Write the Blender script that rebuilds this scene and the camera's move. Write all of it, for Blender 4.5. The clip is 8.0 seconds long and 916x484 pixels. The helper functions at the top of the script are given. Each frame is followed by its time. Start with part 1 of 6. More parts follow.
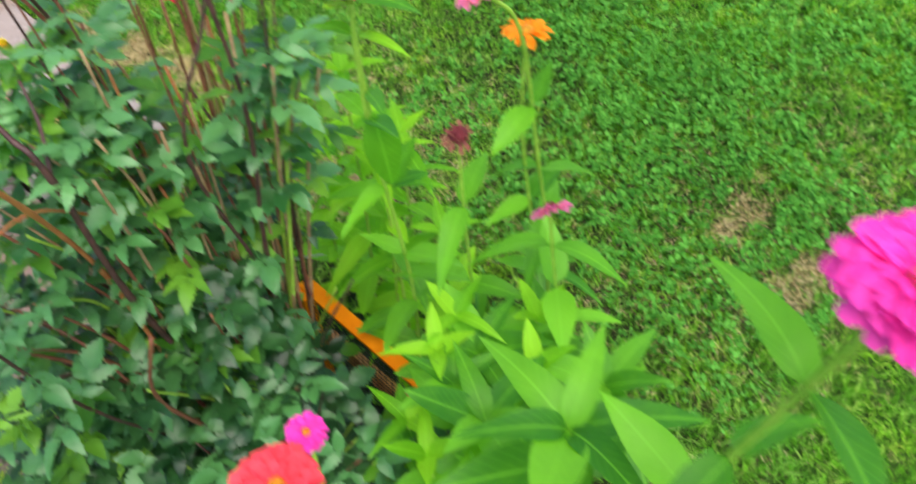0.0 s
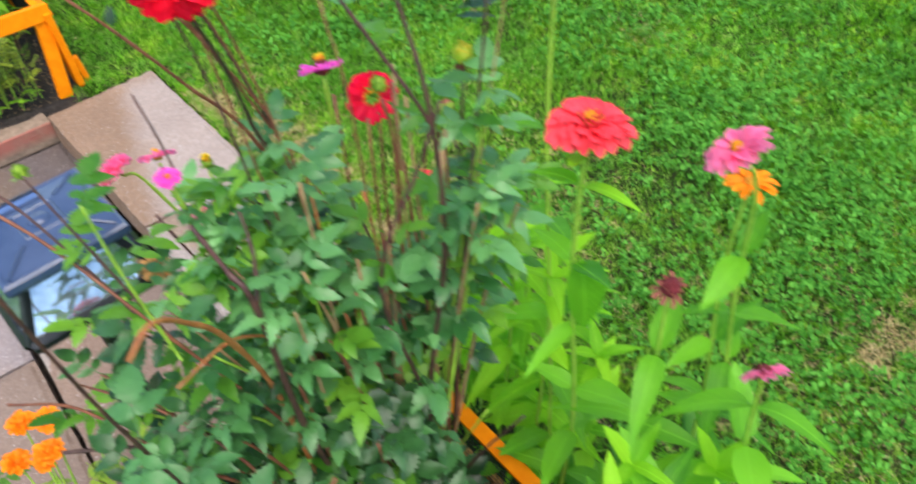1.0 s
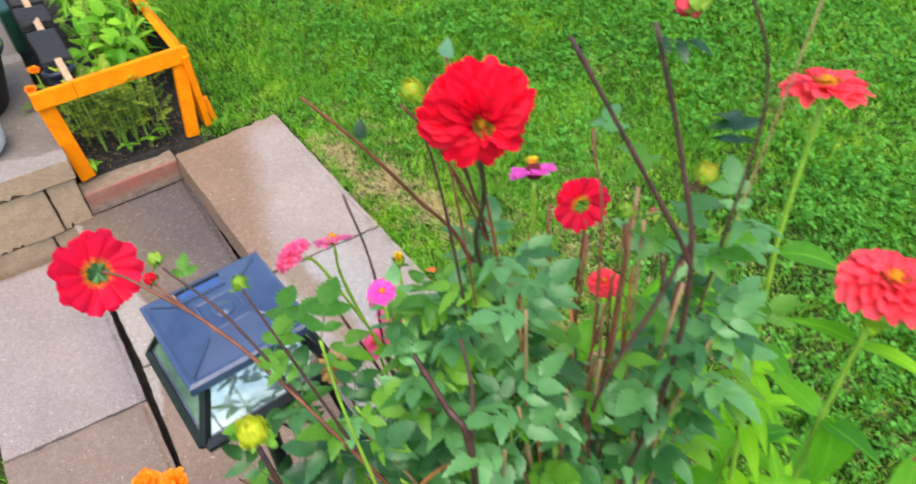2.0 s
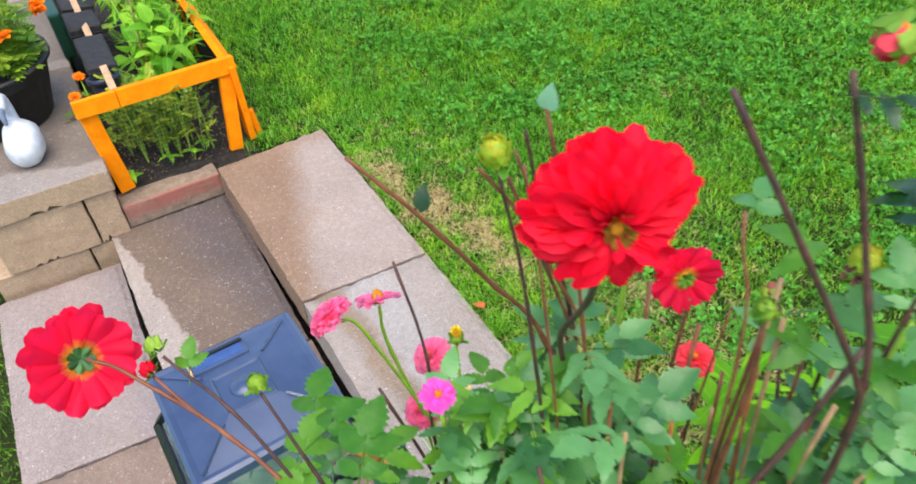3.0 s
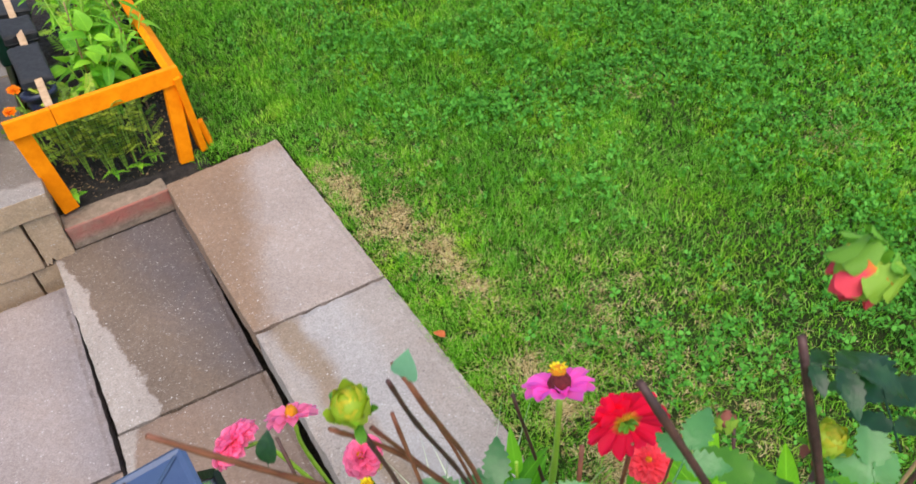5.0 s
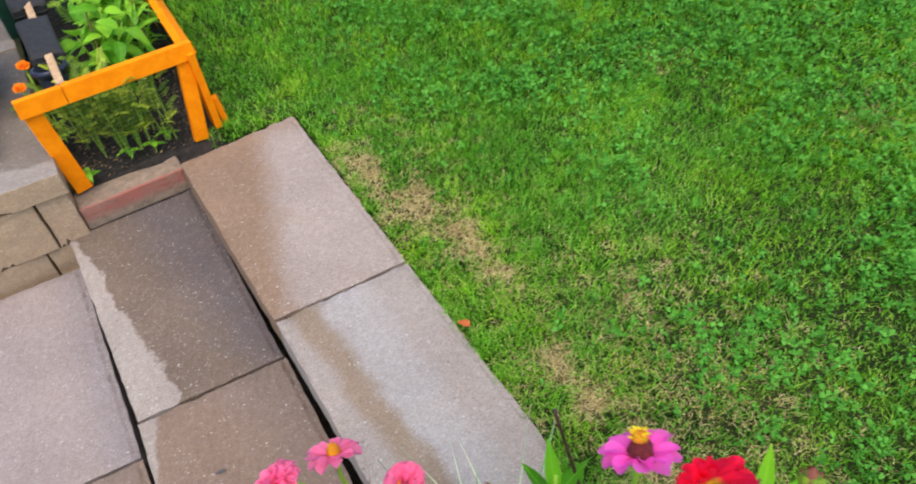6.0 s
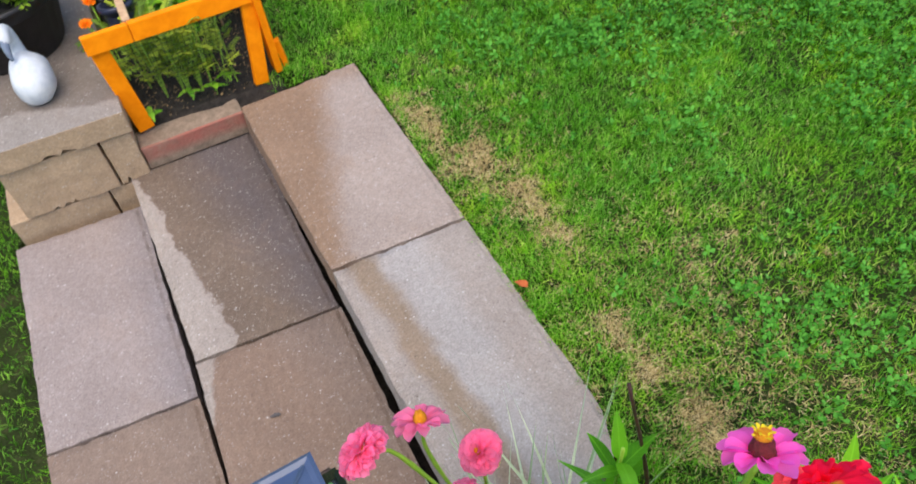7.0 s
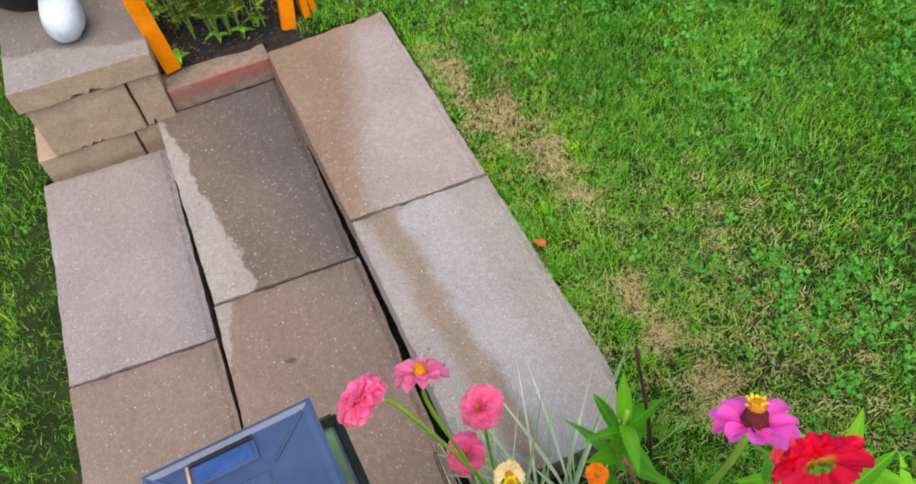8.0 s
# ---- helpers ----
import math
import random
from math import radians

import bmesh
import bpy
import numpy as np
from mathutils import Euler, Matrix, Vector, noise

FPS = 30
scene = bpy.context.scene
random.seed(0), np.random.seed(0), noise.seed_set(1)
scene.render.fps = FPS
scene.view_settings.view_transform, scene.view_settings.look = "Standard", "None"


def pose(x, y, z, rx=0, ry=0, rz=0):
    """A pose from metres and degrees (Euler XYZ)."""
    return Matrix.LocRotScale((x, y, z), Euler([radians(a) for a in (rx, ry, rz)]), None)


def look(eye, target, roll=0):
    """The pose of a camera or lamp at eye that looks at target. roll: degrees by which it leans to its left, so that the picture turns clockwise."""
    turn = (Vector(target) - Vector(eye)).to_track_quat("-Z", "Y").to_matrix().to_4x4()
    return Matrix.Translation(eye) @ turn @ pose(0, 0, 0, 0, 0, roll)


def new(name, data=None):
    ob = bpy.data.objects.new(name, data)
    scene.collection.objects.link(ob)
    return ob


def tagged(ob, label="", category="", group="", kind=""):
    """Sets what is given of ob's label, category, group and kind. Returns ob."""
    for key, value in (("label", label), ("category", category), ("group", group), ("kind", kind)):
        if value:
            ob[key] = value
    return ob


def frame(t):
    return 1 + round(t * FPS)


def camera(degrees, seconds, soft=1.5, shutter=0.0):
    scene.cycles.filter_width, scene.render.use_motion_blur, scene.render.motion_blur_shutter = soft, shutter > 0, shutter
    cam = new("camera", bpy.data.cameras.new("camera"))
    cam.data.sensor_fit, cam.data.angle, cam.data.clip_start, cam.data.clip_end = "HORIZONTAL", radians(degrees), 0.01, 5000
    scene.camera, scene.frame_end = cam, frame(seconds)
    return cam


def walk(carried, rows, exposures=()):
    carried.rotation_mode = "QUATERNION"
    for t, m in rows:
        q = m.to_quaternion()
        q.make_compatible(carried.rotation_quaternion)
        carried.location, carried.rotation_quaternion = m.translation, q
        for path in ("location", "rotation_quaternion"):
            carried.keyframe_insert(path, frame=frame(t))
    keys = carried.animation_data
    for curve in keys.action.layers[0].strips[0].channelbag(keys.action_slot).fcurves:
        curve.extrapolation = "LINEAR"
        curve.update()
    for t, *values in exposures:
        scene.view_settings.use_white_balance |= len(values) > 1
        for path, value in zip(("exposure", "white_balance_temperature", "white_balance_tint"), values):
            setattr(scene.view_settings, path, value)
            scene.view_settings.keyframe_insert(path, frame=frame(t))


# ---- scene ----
cam = camera(63.1, 8.0, 1.7, 0.6)
PATH = [
    (0, (-0.15, -1.523, 1.266), (0.75, -0.655, -0.294), -0.6),
    (0.5, (-0.149, -1.442, 1.279), (0.738, -0.461, -0.222), -1.8),
    (1, (-0.181, -1.388, 1.289), (0.676, -0.306, -0.158), -2.3),
    (1.5, (-0.212, -1.298, 1.306), (0.601, -0.127, -0.097), -2.6),
    (2, (-0.224, -1.242, 1.302), (0.531, 0.002, -0.071), -3.0),
    (2.2, (-0.212, -1.221, 1.305), (0.521, 0.047, -0.057), -3.2),
    (3.3, (-0.179, -1.099, 1.243), (0.483, 0.224, -0.103), -3.5),
    (3.5, (-0.177, -1.08, 1.25), (0.485, 0.244, -0.095), -3.4),
    (4, (-0.149, -1.03, 1.238), (0.513, 0.287, -0.113), -3.7),
    (4.5, (-0.104, -1.037, 1.245), (0.575, 0.241, -0.135), -3.5),
    (4.7, (-0.085, -1.048, 1.262), (0.600, 0.217, -0.127), -3.5),
    (5.8, (-0.069, -0.987, 1.289), (0.587, 0.220, -0.165), -3.8),
    (6, (-0.07, -0.968, 1.282), (0.558, 0.232, -0.19), -4.1),
    (6.5, (-0.106, -0.941, 1.284), (0.461, 0.242, -0.226), -4.3),
    (7, (-0.098, -0.927, 1.278), (0.39, 0.236, -0.274), -4.8),
    (7.5, (-0.083, -0.929, 1.273), (0.344, 0.209, -0.316), -5.0),
    (8, (-0.085, -0.931, 1.274), (0.298, 0.177, -0.346), -5.1),
]
walk(cam, [(t, look(eye, target, roll)) for t, eye, target, roll in PATH],
     [(0.0, 1.52), (0.5, 1.56), (1.0, 1.57), (2.0, 1.55), (3.5, 1.58), (4.5, 1.43), (6.0, 1.27), (8.0, 1.22)])

# ---- sky and light: bright open shade under a blue sky ----
world = bpy.data.worlds.new("world")
scene.world = world
world.use_nodes = True
wn, wl = world.node_tree.nodes, world.node_tree.links
sky = wn.new("ShaderNodeTexSky")
sky.sky_type, sky.sun_disc = "NISHITA", False
sky.sun_elevation, sky.sun_rotation = radians(69), radians(206)
wl.new(sky.outputs[0], wn["Background"].inputs[0])
wn["Background"].inputs[1].default_value = 0.11
sun = new("sun", bpy.data.lights.new("sun", "SUN"))
sun.data.energy, sun.data.angle, sun.data.color = 1.6, radians(60), (1.0, 0.90, 0.76)
sun.matrix_world = look((-1.0, -2.1, 6), (0, 0, 0))


# ---- materials ----
def material(name, rough=0.6, metal=0.0, spec=0.5):
    m = bpy.data.materials.new(name)
    m.use_nodes = True
    b = m.node_tree.nodes["Principled BSDF"]
    b.inputs["Roughness"].default_value = rough
    b.inputs["Metallic"].default_value = metal
    b.inputs["Specular IOR Level"].default_value = spec
    return m, m.node_tree.nodes, m.node_tree.links, b


def noise_at(n, l, scale, detail=4.0, rough=0.55, coords="Object", vec=None):
    t = n.new("ShaderNodeTexNoise")
    t.inputs["Scale"].default_value, t.inputs["Detail"].default_value, t.inputs["Roughness"].default_value = scale, detail, rough
    if vec is None:
        vec = n.new("ShaderNodeTexCoord").outputs[coords]
    l.new(vec, t.inputs["Vector"])
    return t.outputs["Fac"]


def ramp(n, l, fac, stops):
    r = n.new("ShaderNodeValToRGB")
    r.color_ramp.elements[0].position, r.color_ramp.elements[0].color = stops[0][0], (*stops[0][1], 1)
    r.color_ramp.elements[1].position, r.color_ramp.elements[1].color = stops[-1][0], (*stops[-1][1], 1)
    for p, c in stops[1:-1]:
        r.color_ramp.elements.new(p).color = (*c, 1)
    l.new(fac, r.inputs[0])
    return r.outputs[0]


def mixed(n, l, fac, a, b, mode="MIX"):
    m = n.new("ShaderNodeMix")
    m.data_type, m.blend_type = "RGBA", mode
    for sock, v in ((m.inputs[0], fac), (m.inputs[6], a), (m.inputs[7], b)):
        if isinstance(v, (int, float)):
            sock.default_value = v
        elif isinstance(v, tuple):
            sock.default_value = (*v, 1)
        else:
            l.new(v, sock)
    return m.outputs[2]


def maths(n, l, op, a, b=None, clamp=False):
    m = n.new("ShaderNodeMath")
    m.operation, m.use_clamp = op, clamp
    for i, v in enumerate((a, b)):
        if v is None:
            continue
        if isinstance(v, (int, float)):
            m.inputs[i].default_value = v
        else:
            l.new(v, m.inputs[i])
    return m.outputs[0]


def bump(n, l, b, height, strength=0.3, dist=0.01):
    k = n.new("ShaderNodeBump")
    k.inputs["Strength"].default_value, k.inputs["Distance"].default_value = strength, dist
    l.new(height, k.inputs["Height"])
    l.new(k.outputs[0], b.inputs["Normal"])


def leaf_material(name, dark, light, rough=0.45, sheer=0.25, island=False, scale=60.0, veins=False, spec=0.35):
    """Leaf: two greens, drifting leaf by leaf and over the blade; some light passes through."""
    m, n, l, b = material(name, rough, 0, spec)
    if island:
        rnd = n.new("ShaderNodeNewGeometry").outputs["Random Per Island"]
    else:
        rnd = n.new("ShaderNodeObjectInfo").outputs["Random"]
    f = maths(n, l, "MULTIPLY_ADD", noise_at(n, l, scale, 3.0), 0.6)
    f.node.inputs[2].default_value = -0.2
    f = maths(n, l, "ADD", f, maths(n, l, "MULTIPLY", rnd, 0.85), True)
    col = ramp(n, l, f, [(0.1, dark), (0.9, light)])
    if veins:
        sep = n.new("ShaderNodeSeparateXYZ")
        l.new(n.new("ShaderNodeTexCoord").outputs["Object"], sep.inputs[0])
        ax = maths(n, l, "ABSOLUTE", sep.outputs["X"])
        side = maths(n, l, "SINE", maths(n, l, "MULTIPLY", maths(n, l, "SUBTRACT", sep.outputs["Y"], maths(n, l, "MULTIPLY", ax, 1.6)), 58.0))
        rib = maths(n, l, "LESS_THAN", ax, 0.012)
        vein = maths(n, l, "MAXIMUM", maths(n, l, "MULTIPLY", maths(n, l, "GREATER_THAN", side, 0.9), 0.16), maths(n, l, "MULTIPLY", rib, 0.5))
        col = mixed(n, l, vein, col, tuple(min(1, c * 1.2 + 0.01) for c in light))
    l.new(col, b.inputs["Base Color"])
    t = n.new("ShaderNodeBsdfTranslucent")
    l.new(mixed(n, l, 0.6, col, tuple(min(1, c * 1.5) for c in light)), t.inputs["Color"])
    s = n.new("ShaderNodeMixShader")
    s.inputs[0].default_value = sheer
    l.new(b.outputs[0], s.inputs[1])
    l.new(t.outputs[0], s.inputs[2])
    l.new(s.outputs[0], n["Material Output"].inputs["Surface"])
    bump(n, l, b, noise_at(n, l, scale * 3, 3.0), 0.25, 0.002)
    return m


def petal_material(name, base, tip, sheer=0.3, lo=0.18, hi=0.42):
    """Petal: base colour near the heart, tip colour outwards, a little streaked."""
    m, n, l, b = material(name, 0.55, 0, 0.2)
    tc = n.new("ShaderNodeTexCoord")
    sep = n.new("ShaderNodeSeparateXYZ")
    l.new(tc.outputs["Object"], sep.inputs[0])
    g = maths(n, l, "ADD", sep.outputs["Y"], maths(n, l, "MULTIPLY", noise_at(n, l, 7.0, 3.0), 0.25))
    col = ramp(n, l, g, [(lo, base), (hi, tip)])
    rnd = n.new("ShaderNodeObjectInfo").outputs["Random"]
    hsv = n.new("ShaderNodeHueSaturation")
    l.new(maths(n, l, "ADD", maths(n, l, "MULTIPLY", rnd, 0.36), 0.86), hsv.inputs["Value"])
    l.new(col, hsv.inputs["Color"])
    l.new(hsv.outputs[0], b.inputs["Base Color"])
    t = n.new("ShaderNodeBsdfTranslucent")
    l.new(hsv.outputs[0], t.inputs["Color"])
    s = n.new("ShaderNodeMixShader")
    s.inputs[0].default_value = sheer
    l.new(b.outputs[0], s.inputs[1])
    l.new(t.outputs[0], s.inputs[2])
    l.new(s.outputs[0], n["Material Output"].inputs["Surface"])
    w = n.new("ShaderNodeTexWave")
    w.bands_direction = "X"
    w.inputs["Scale"].default_value, w.inputs["Distortion"].default_value = 6.0, 1.5
    l.new(tc.outputs["Object"], w.inputs["Vector"])
    bump(n, l, b, w.outputs["Fac"], 0.08, 0.02)
    return m


def plain_material(name, dark, light, scale, rough=0.6, metal=0.0, bump_by=0.3, dist=0.003, spec=0.4):
    m, n, l, b = material(name, rough, metal, spec)
    f = noise_at(n, l, scale, 5.0, 0.6)
    l.new(ramp(n, l, f, [(0.3, dark), (0.7, light)]), b.inputs["Base Color"])
    bump(n, l, b, noise_at(n, l, scale * 4, 4.0), bump_by, dist)
    return m


def slab_material(name, pale, marks=()):
    """Cast concrete: pale ground, marks with ragged edges (damp, rust, some painted shade), soft mottling, scattered
    light aggregate.
    A mark: colour, across (x, y), where it starts, how softly, how ragged, how strong, and how wide it is (0: without
    end)."""
    m, n, l, b = material(name, 0.8, 0, 0.3)
    tc = n.new("ShaderNodeTexCoord")
    sep = n.new("ShaderNodeSeparateXYZ")
    l.new(tc.outputs["Object"], sep.inputs[0])
    ragged = maths(n, l, "SUBTRACT", noise_at(n, l, 11.0, 7.0, 0.62), 0.5)
    col, damp = pale, 0.0
    for tone, ax, ay, start, soft, warp, strength, width in marks:
        d = maths(n, l, "ADD", maths(n, l, "MULTIPLY", sep.outputs["X"], ax), maths(n, l, "MULTIPLY", sep.outputs["Y"], ay))
        d = maths(n, l, "ADD", maths(n, l, "SUBTRACT", d, start), maths(n, l, "MULTIPLY", ragged, warp))
        mask = maths(n, l, "MULTIPLY", d, 1.0 / soft, True)
        if width:
            mask = maths(n, l, "MULTIPLY", mask, maths(n, l, "MULTIPLY", maths(n, l, "SUBTRACT", width, d), 1.0 / soft, True))
        mask = maths(n, l, "MULTIPLY", mask, strength)
        col = mixed(n, l, mask, col, tone)
        damp = mask
    big = noise_at(n, l, 5.5, 4.0, 0.55)
    col = mixed(n, l, 0.6, col, ramp(n, l, big, [(0.3, (0.80, 0.77, 0.76)), (0.7, (1.13, 1.12, 1.12))]), "MULTIPLY")
    rust = maths(n, l, "MULTIPLY", maths(n, l, "SUBTRACT", noise_at(n, l, 8.0, 5.0, 0.65), 0.52), 3.0, True)
    col = mixed(n, l, maths(n, l, "MULTIPLY", rust, 0.30), col, (0.31, 0.20, 0.135))
    fine = noise_at(n, l, 240.0, 3.0, 0.75)
    col = mixed(n, l, 0.44, col, ramp(n, l, fine, [(0.34, (0.5, 0.48, 0.46)), (0.66, (1.34, 1.34, 1.34))]), "MULTIPLY")
    col = mixed(n, l, 0.34, col, ramp(n, l, noise_at(n, l, 70.0, 4.0, 0.7), [(0.32, (0.66, 0.63, 0.60)), (0.68, (1.24, 1.24, 1.24))]), "MULTIPLY")
    for grain, limit, share, tone, how in ((60.0, 0.11, 0.56, 0.66, 0.55), (105.0, 0.18, 0.54, 0.58, 0.42), (170.0, 0.24, 0.50, 0.45, 0.30)):
        v = n.new("ShaderNodeTexVoronoi")
        v.inputs["Scale"].default_value = grain
        l.new(tc.outputs["Object"], v.inputs["Vector"])
        pick = maths(n, l, "GREATER_THAN", noise_at(n, l, grain * 0.4, 2.0), share)
        speck = maths(n, l, "MULTIPLY", maths(n, l, "LESS_THAN", v.outputs["Distance"], limit), pick)
        col = mixed(n, l, maths(n, l, "MULTIPLY", speck, how), col, (tone, tone * 0.95, tone * 0.9))
    dirt = maths(n, l, "MULTIPLY", maths(n, l, "GREATER_THAN", noise_at(n, l, 95.0, 2.0), 0.715), 0.6)
    col = mixed(n, l, dirt, col, (0.1, 0.075, 0.055))
    l.new(col, b.inputs["Base Color"])
    l.new(maths(n, l, "SUBTRACT", 0.85, maths(n, l, "MULTIPLY", damp, 0.22)), b.inputs["Roughness"])
    bump(n, l, b, maths(n, l, "ADD", fine, maths(n, l, "MULTIPLY", speck, 0.4)), 0.5, 0.002)
    return m


M_S1A = slab_material("slab_upper_far", (0.335, 0.272, 0.236), [
    ((0.235, 0.150, 0.095), -1.0, 0.26, -0.01, 0.07, 0.14, 0.92, 0), ((0.29, 0.195, 0.13), 0.0, 1.0, 0.235, 0.05, 0.08, 0.6, 0)])
M_S1B = slab_material("slab_upper_near", (0.322, 0.276, 0.244), [
    ((0.375, 0.362, 0.356), 1.0, 0.06, -0.075, 0.05, 0.10, 0.55, 0.15), ((0.235, 0.162, 0.098), 1.0, 0.10, -0.105, 0.022, 0.07, 0.75, 0.072)])
# second mark: damp, plus riser shade and sky tint painted towards the right
M_S2A = slab_material("slab_middle_far", (0.340, 0.292, 0.258), [
    ((0.165, 0.122, 0.092), 1.0, 0.15, -0.108, 0.007, 0.10, 1.0, 0), ((0.104, 0.088, 0.092), 1.0, 0.22, -0.03, 0.12, 0.12, 0.85, 0)])
# last mark here and on the lower slabs: darker towards the right edge
M_S2B = slab_material("slab_middle_near", (0.330, 0.282, 0.246), [
    ((0.228, 0.158, 0.118), 1.0, -0.30, -0.205, 0.008, 0.06, 1.0, 0), ((0.150, 0.122, 0.110), 1.0, 0.30, 0.05, 0.12, 0.10, 0.6, 0)])
M_S3A = slab_material("slab_lower_far", (0.304, 0.250, 0.232), [((0.210, 0.190, 0.205), 1.0, 0.0, 0.055, 0.10, 0.08, 0.75, 0)])
M_S3B = slab_material("slab_lower_near", (0.236, 0.172, 0.135), [((0.200, 0.150, 0.122), 1.0, 0.2, 0.06, 0.12, 0.1, 0.6, 0)])
M_CAP = slab_material("slab_cap", (0.290, 0.256, 0.230), [((0.190, 0.158, 0.134), 0.25, 1.0, -0.215, 0.014, 0.09, 1.0, 0)])
M_BLOCK = slab_material("block", (0.445, 0.318, 0.206))
M_BRICK, bn, bl, bb = material("brick", 0.9, 0, 0.2)
sepb = bn.new("ShaderNodeSeparateXYZ")
bl.new(bn.new("ShaderNodeTexCoord").outputs["Object"], sepb.inputs[0])
worn = maths(bn, bl, "MULTIPLY", maths(bn, bl, "MULTIPLY", maths(bn, bl, "LESS_THAN", sepb.outputs["Y"], -0.029), maths(bn, bl, "MULTIPLY", maths(bn, bl, "ADD", sepb.outputs["Z"], 0.052), 40.0, True)), maths(bn, bl, "MULTIPLY", maths(bn, bl, "SUBTRACT", noise_at(bn, bl, 9.0, 6.0, 0.75), 0.27), 3.0, True))
bl.new(mixed(bn, bl, worn, ramp(bn, bl, noise_at(bn, bl, 40.0, 5.0, 0.7), [(0.3, (0.17, 0.125, 0.092)), (0.7, (0.34, 0.25, 0.185))]), (0.36, 0.125, 0.095)), bb.inputs["Base Color"])
bump(bn, bl, bb, noise_at(bn, bl, 120.0, 4.0), 0.7, 0.004)
M_SOIL = plain_material("soil", (0.012, 0.010, 0.009), (0.06, 0.047, 0.038), 55.0, 0.95, 0, 1.0, 0.01)
M_ORANGE = plain_material("orange_paint", (0.82, 0.20, 0.001), (1.0, 0.30, 0.004), 25.0, 0.65, 0, 0.25, 0.002, 0.08)
M_BROWN_ORANGE = plain_material("brown_orange_paint", (0.36, 0.12, 0.03), (0.62, 0.26, 0.08), 30.0, 0.75)
M_RAWWOOD = plain_material("raw_wood", (0.36, 0.21, 0.11), (0.62, 0.42, 0.25), 40.0, 0.7)
M_BLACK = plain_material("black_cloth", (0.012, 0.012, 0.014), (0.03, 0.03, 0.033), 60.0, 0.75)
M_NET = plain_material("black_netting", (0.008, 0.009, 0.008), (0.015, 0.017, 0.015), 80.0, 0.6)
M_POT = plain_material("black_pot", (0.012, 0.011, 0.012), (0.035, 0.032, 0.033), 25.0, 0.5)
M_NAVY = plain_material("navy_plastic", (0.012, 0.015, 0.035), (0.025, 0.03, 0.06), 20.0, 0.4)
M_GREENPOT = plain_material("green_plastic", (0.006, 0.035, 0.022), (0.012, 0.06, 0.04), 20.0, 0.4)
M_SWAN = plain_material("white_glaze", (0.44, 0.47, 0.53), (0.70, 0.71, 0.73), 26.0, 0.45, 0, 0.3)
M_BEAK = plain_material("grey_blue_glaze", (0.12, 0.15, 0.22), (0.26, 0.30, 0.40), 60.0, 0.5)
M_LAMP = plain_material("lamp_plastic", (0.034, 0.058, 0.125), (0.058, 0.088, 0.17), 30.0, 0.27, 0, 0.1, 0.001, 0.6)
M_CELL = plain_material("solar_cell", (0.03, 0.07, 0.22), (0.06, 0.12, 0.32), 60.0, 0.15, 0.3, 0.02, 0.001, 1.0)
M_BLACKPLASTIC = plain_material("black_plastic", (0.008, 0.009, 0.012), (0.018, 0.02, 0.025), 30.0, 0.35)
M_GLASS, gn, gl, gb = material("lamp_glass", 0.05, 0.75, 1.0)
l_tint = ramp(gn, gl, noise_at(gn, gl, 25.0, 3.0), [(0.35, (0.30, 0.38, 0.46)), (0.65, (0.72, 0.80, 0.86))])
gl.new(l_tint, gb.inputs["Base Color"])
M_STEM = plain_material("dark_stem", (0.028, 0.014, 0.014), (0.11, 0.045, 0.035), 70.0, 0.5)
M_RED_STEM = plain_material("red_stem", (0.12, 0.035, 0.02), (0.27, 0.10, 0.05), 60.0, 0.5)
M_TAN_STEM = plain_material("tan_stem", (0.24, 0.13, 0.06), (0.42, 0.27, 0.13), 60.0, 0.6)
M_ORANGE_STEM = plain_material("orange_stem", (0.30, 0.085, 0.025), (0.52, 0.20, 0.06), 60.0, 0.5)
M_GREEN_STEM = plain_material("green_stem", (0.20, 0.38, 0.03), (0.36, 0.56, 0.06), 60.0, 0.5)
# low leaves darker, upper ones lighter and teal: light and sky sheen as colour
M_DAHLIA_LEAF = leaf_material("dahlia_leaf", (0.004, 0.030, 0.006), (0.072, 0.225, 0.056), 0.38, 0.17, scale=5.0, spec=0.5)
M_DAHLIA_LIT_UPPER = leaf_material("dahlia_lit_upper_leaf", (0.024, 0.115, 0.026), (0.165, 0.41, 0.125), 0.36, 0.32, scale=5.0, spec=0.6)
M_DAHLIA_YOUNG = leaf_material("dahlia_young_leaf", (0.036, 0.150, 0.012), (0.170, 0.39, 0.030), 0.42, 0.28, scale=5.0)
M_ZINNIA_LEAF = leaf_material("zinnia_leaf", (0.030, 0.16, 0.005), (0.17, 0.48, 0.016), 0.45, 0.36, veins=True, scale=4.0, spec=0.3)
M_HERB_LEAF = leaf_material("herb_leaf", (0.05, 0.14, 0.008), (0.46, 0.56, 0.05), 0.5, 0.2, scale=5.0)
M_GREENS_LEAF = leaf_material("greens_leaf", (0.05, 0.24, 0.008), (0.30, 0.60, 0.035), 0.45, 0.32, veins=True, scale=4.0, spec=0.25)
M_STRIPED = leaf_material("striped_blade", (0.20, 0.36, 0.10), (0.62, 0.68, 0.48), 0.5, 0.2)
M_MARI_LEAF = leaf_material("marigold_leaf", (0.05, 0.15, 0.008), (0.29, 0.43, 0.03), 0.5, 0.2, scale=5.0)
M_BUD = leaf_material("bud", (0.08, 0.22, 0.012), (0.30, 0.45, 0.04), 0.5, 0.15)
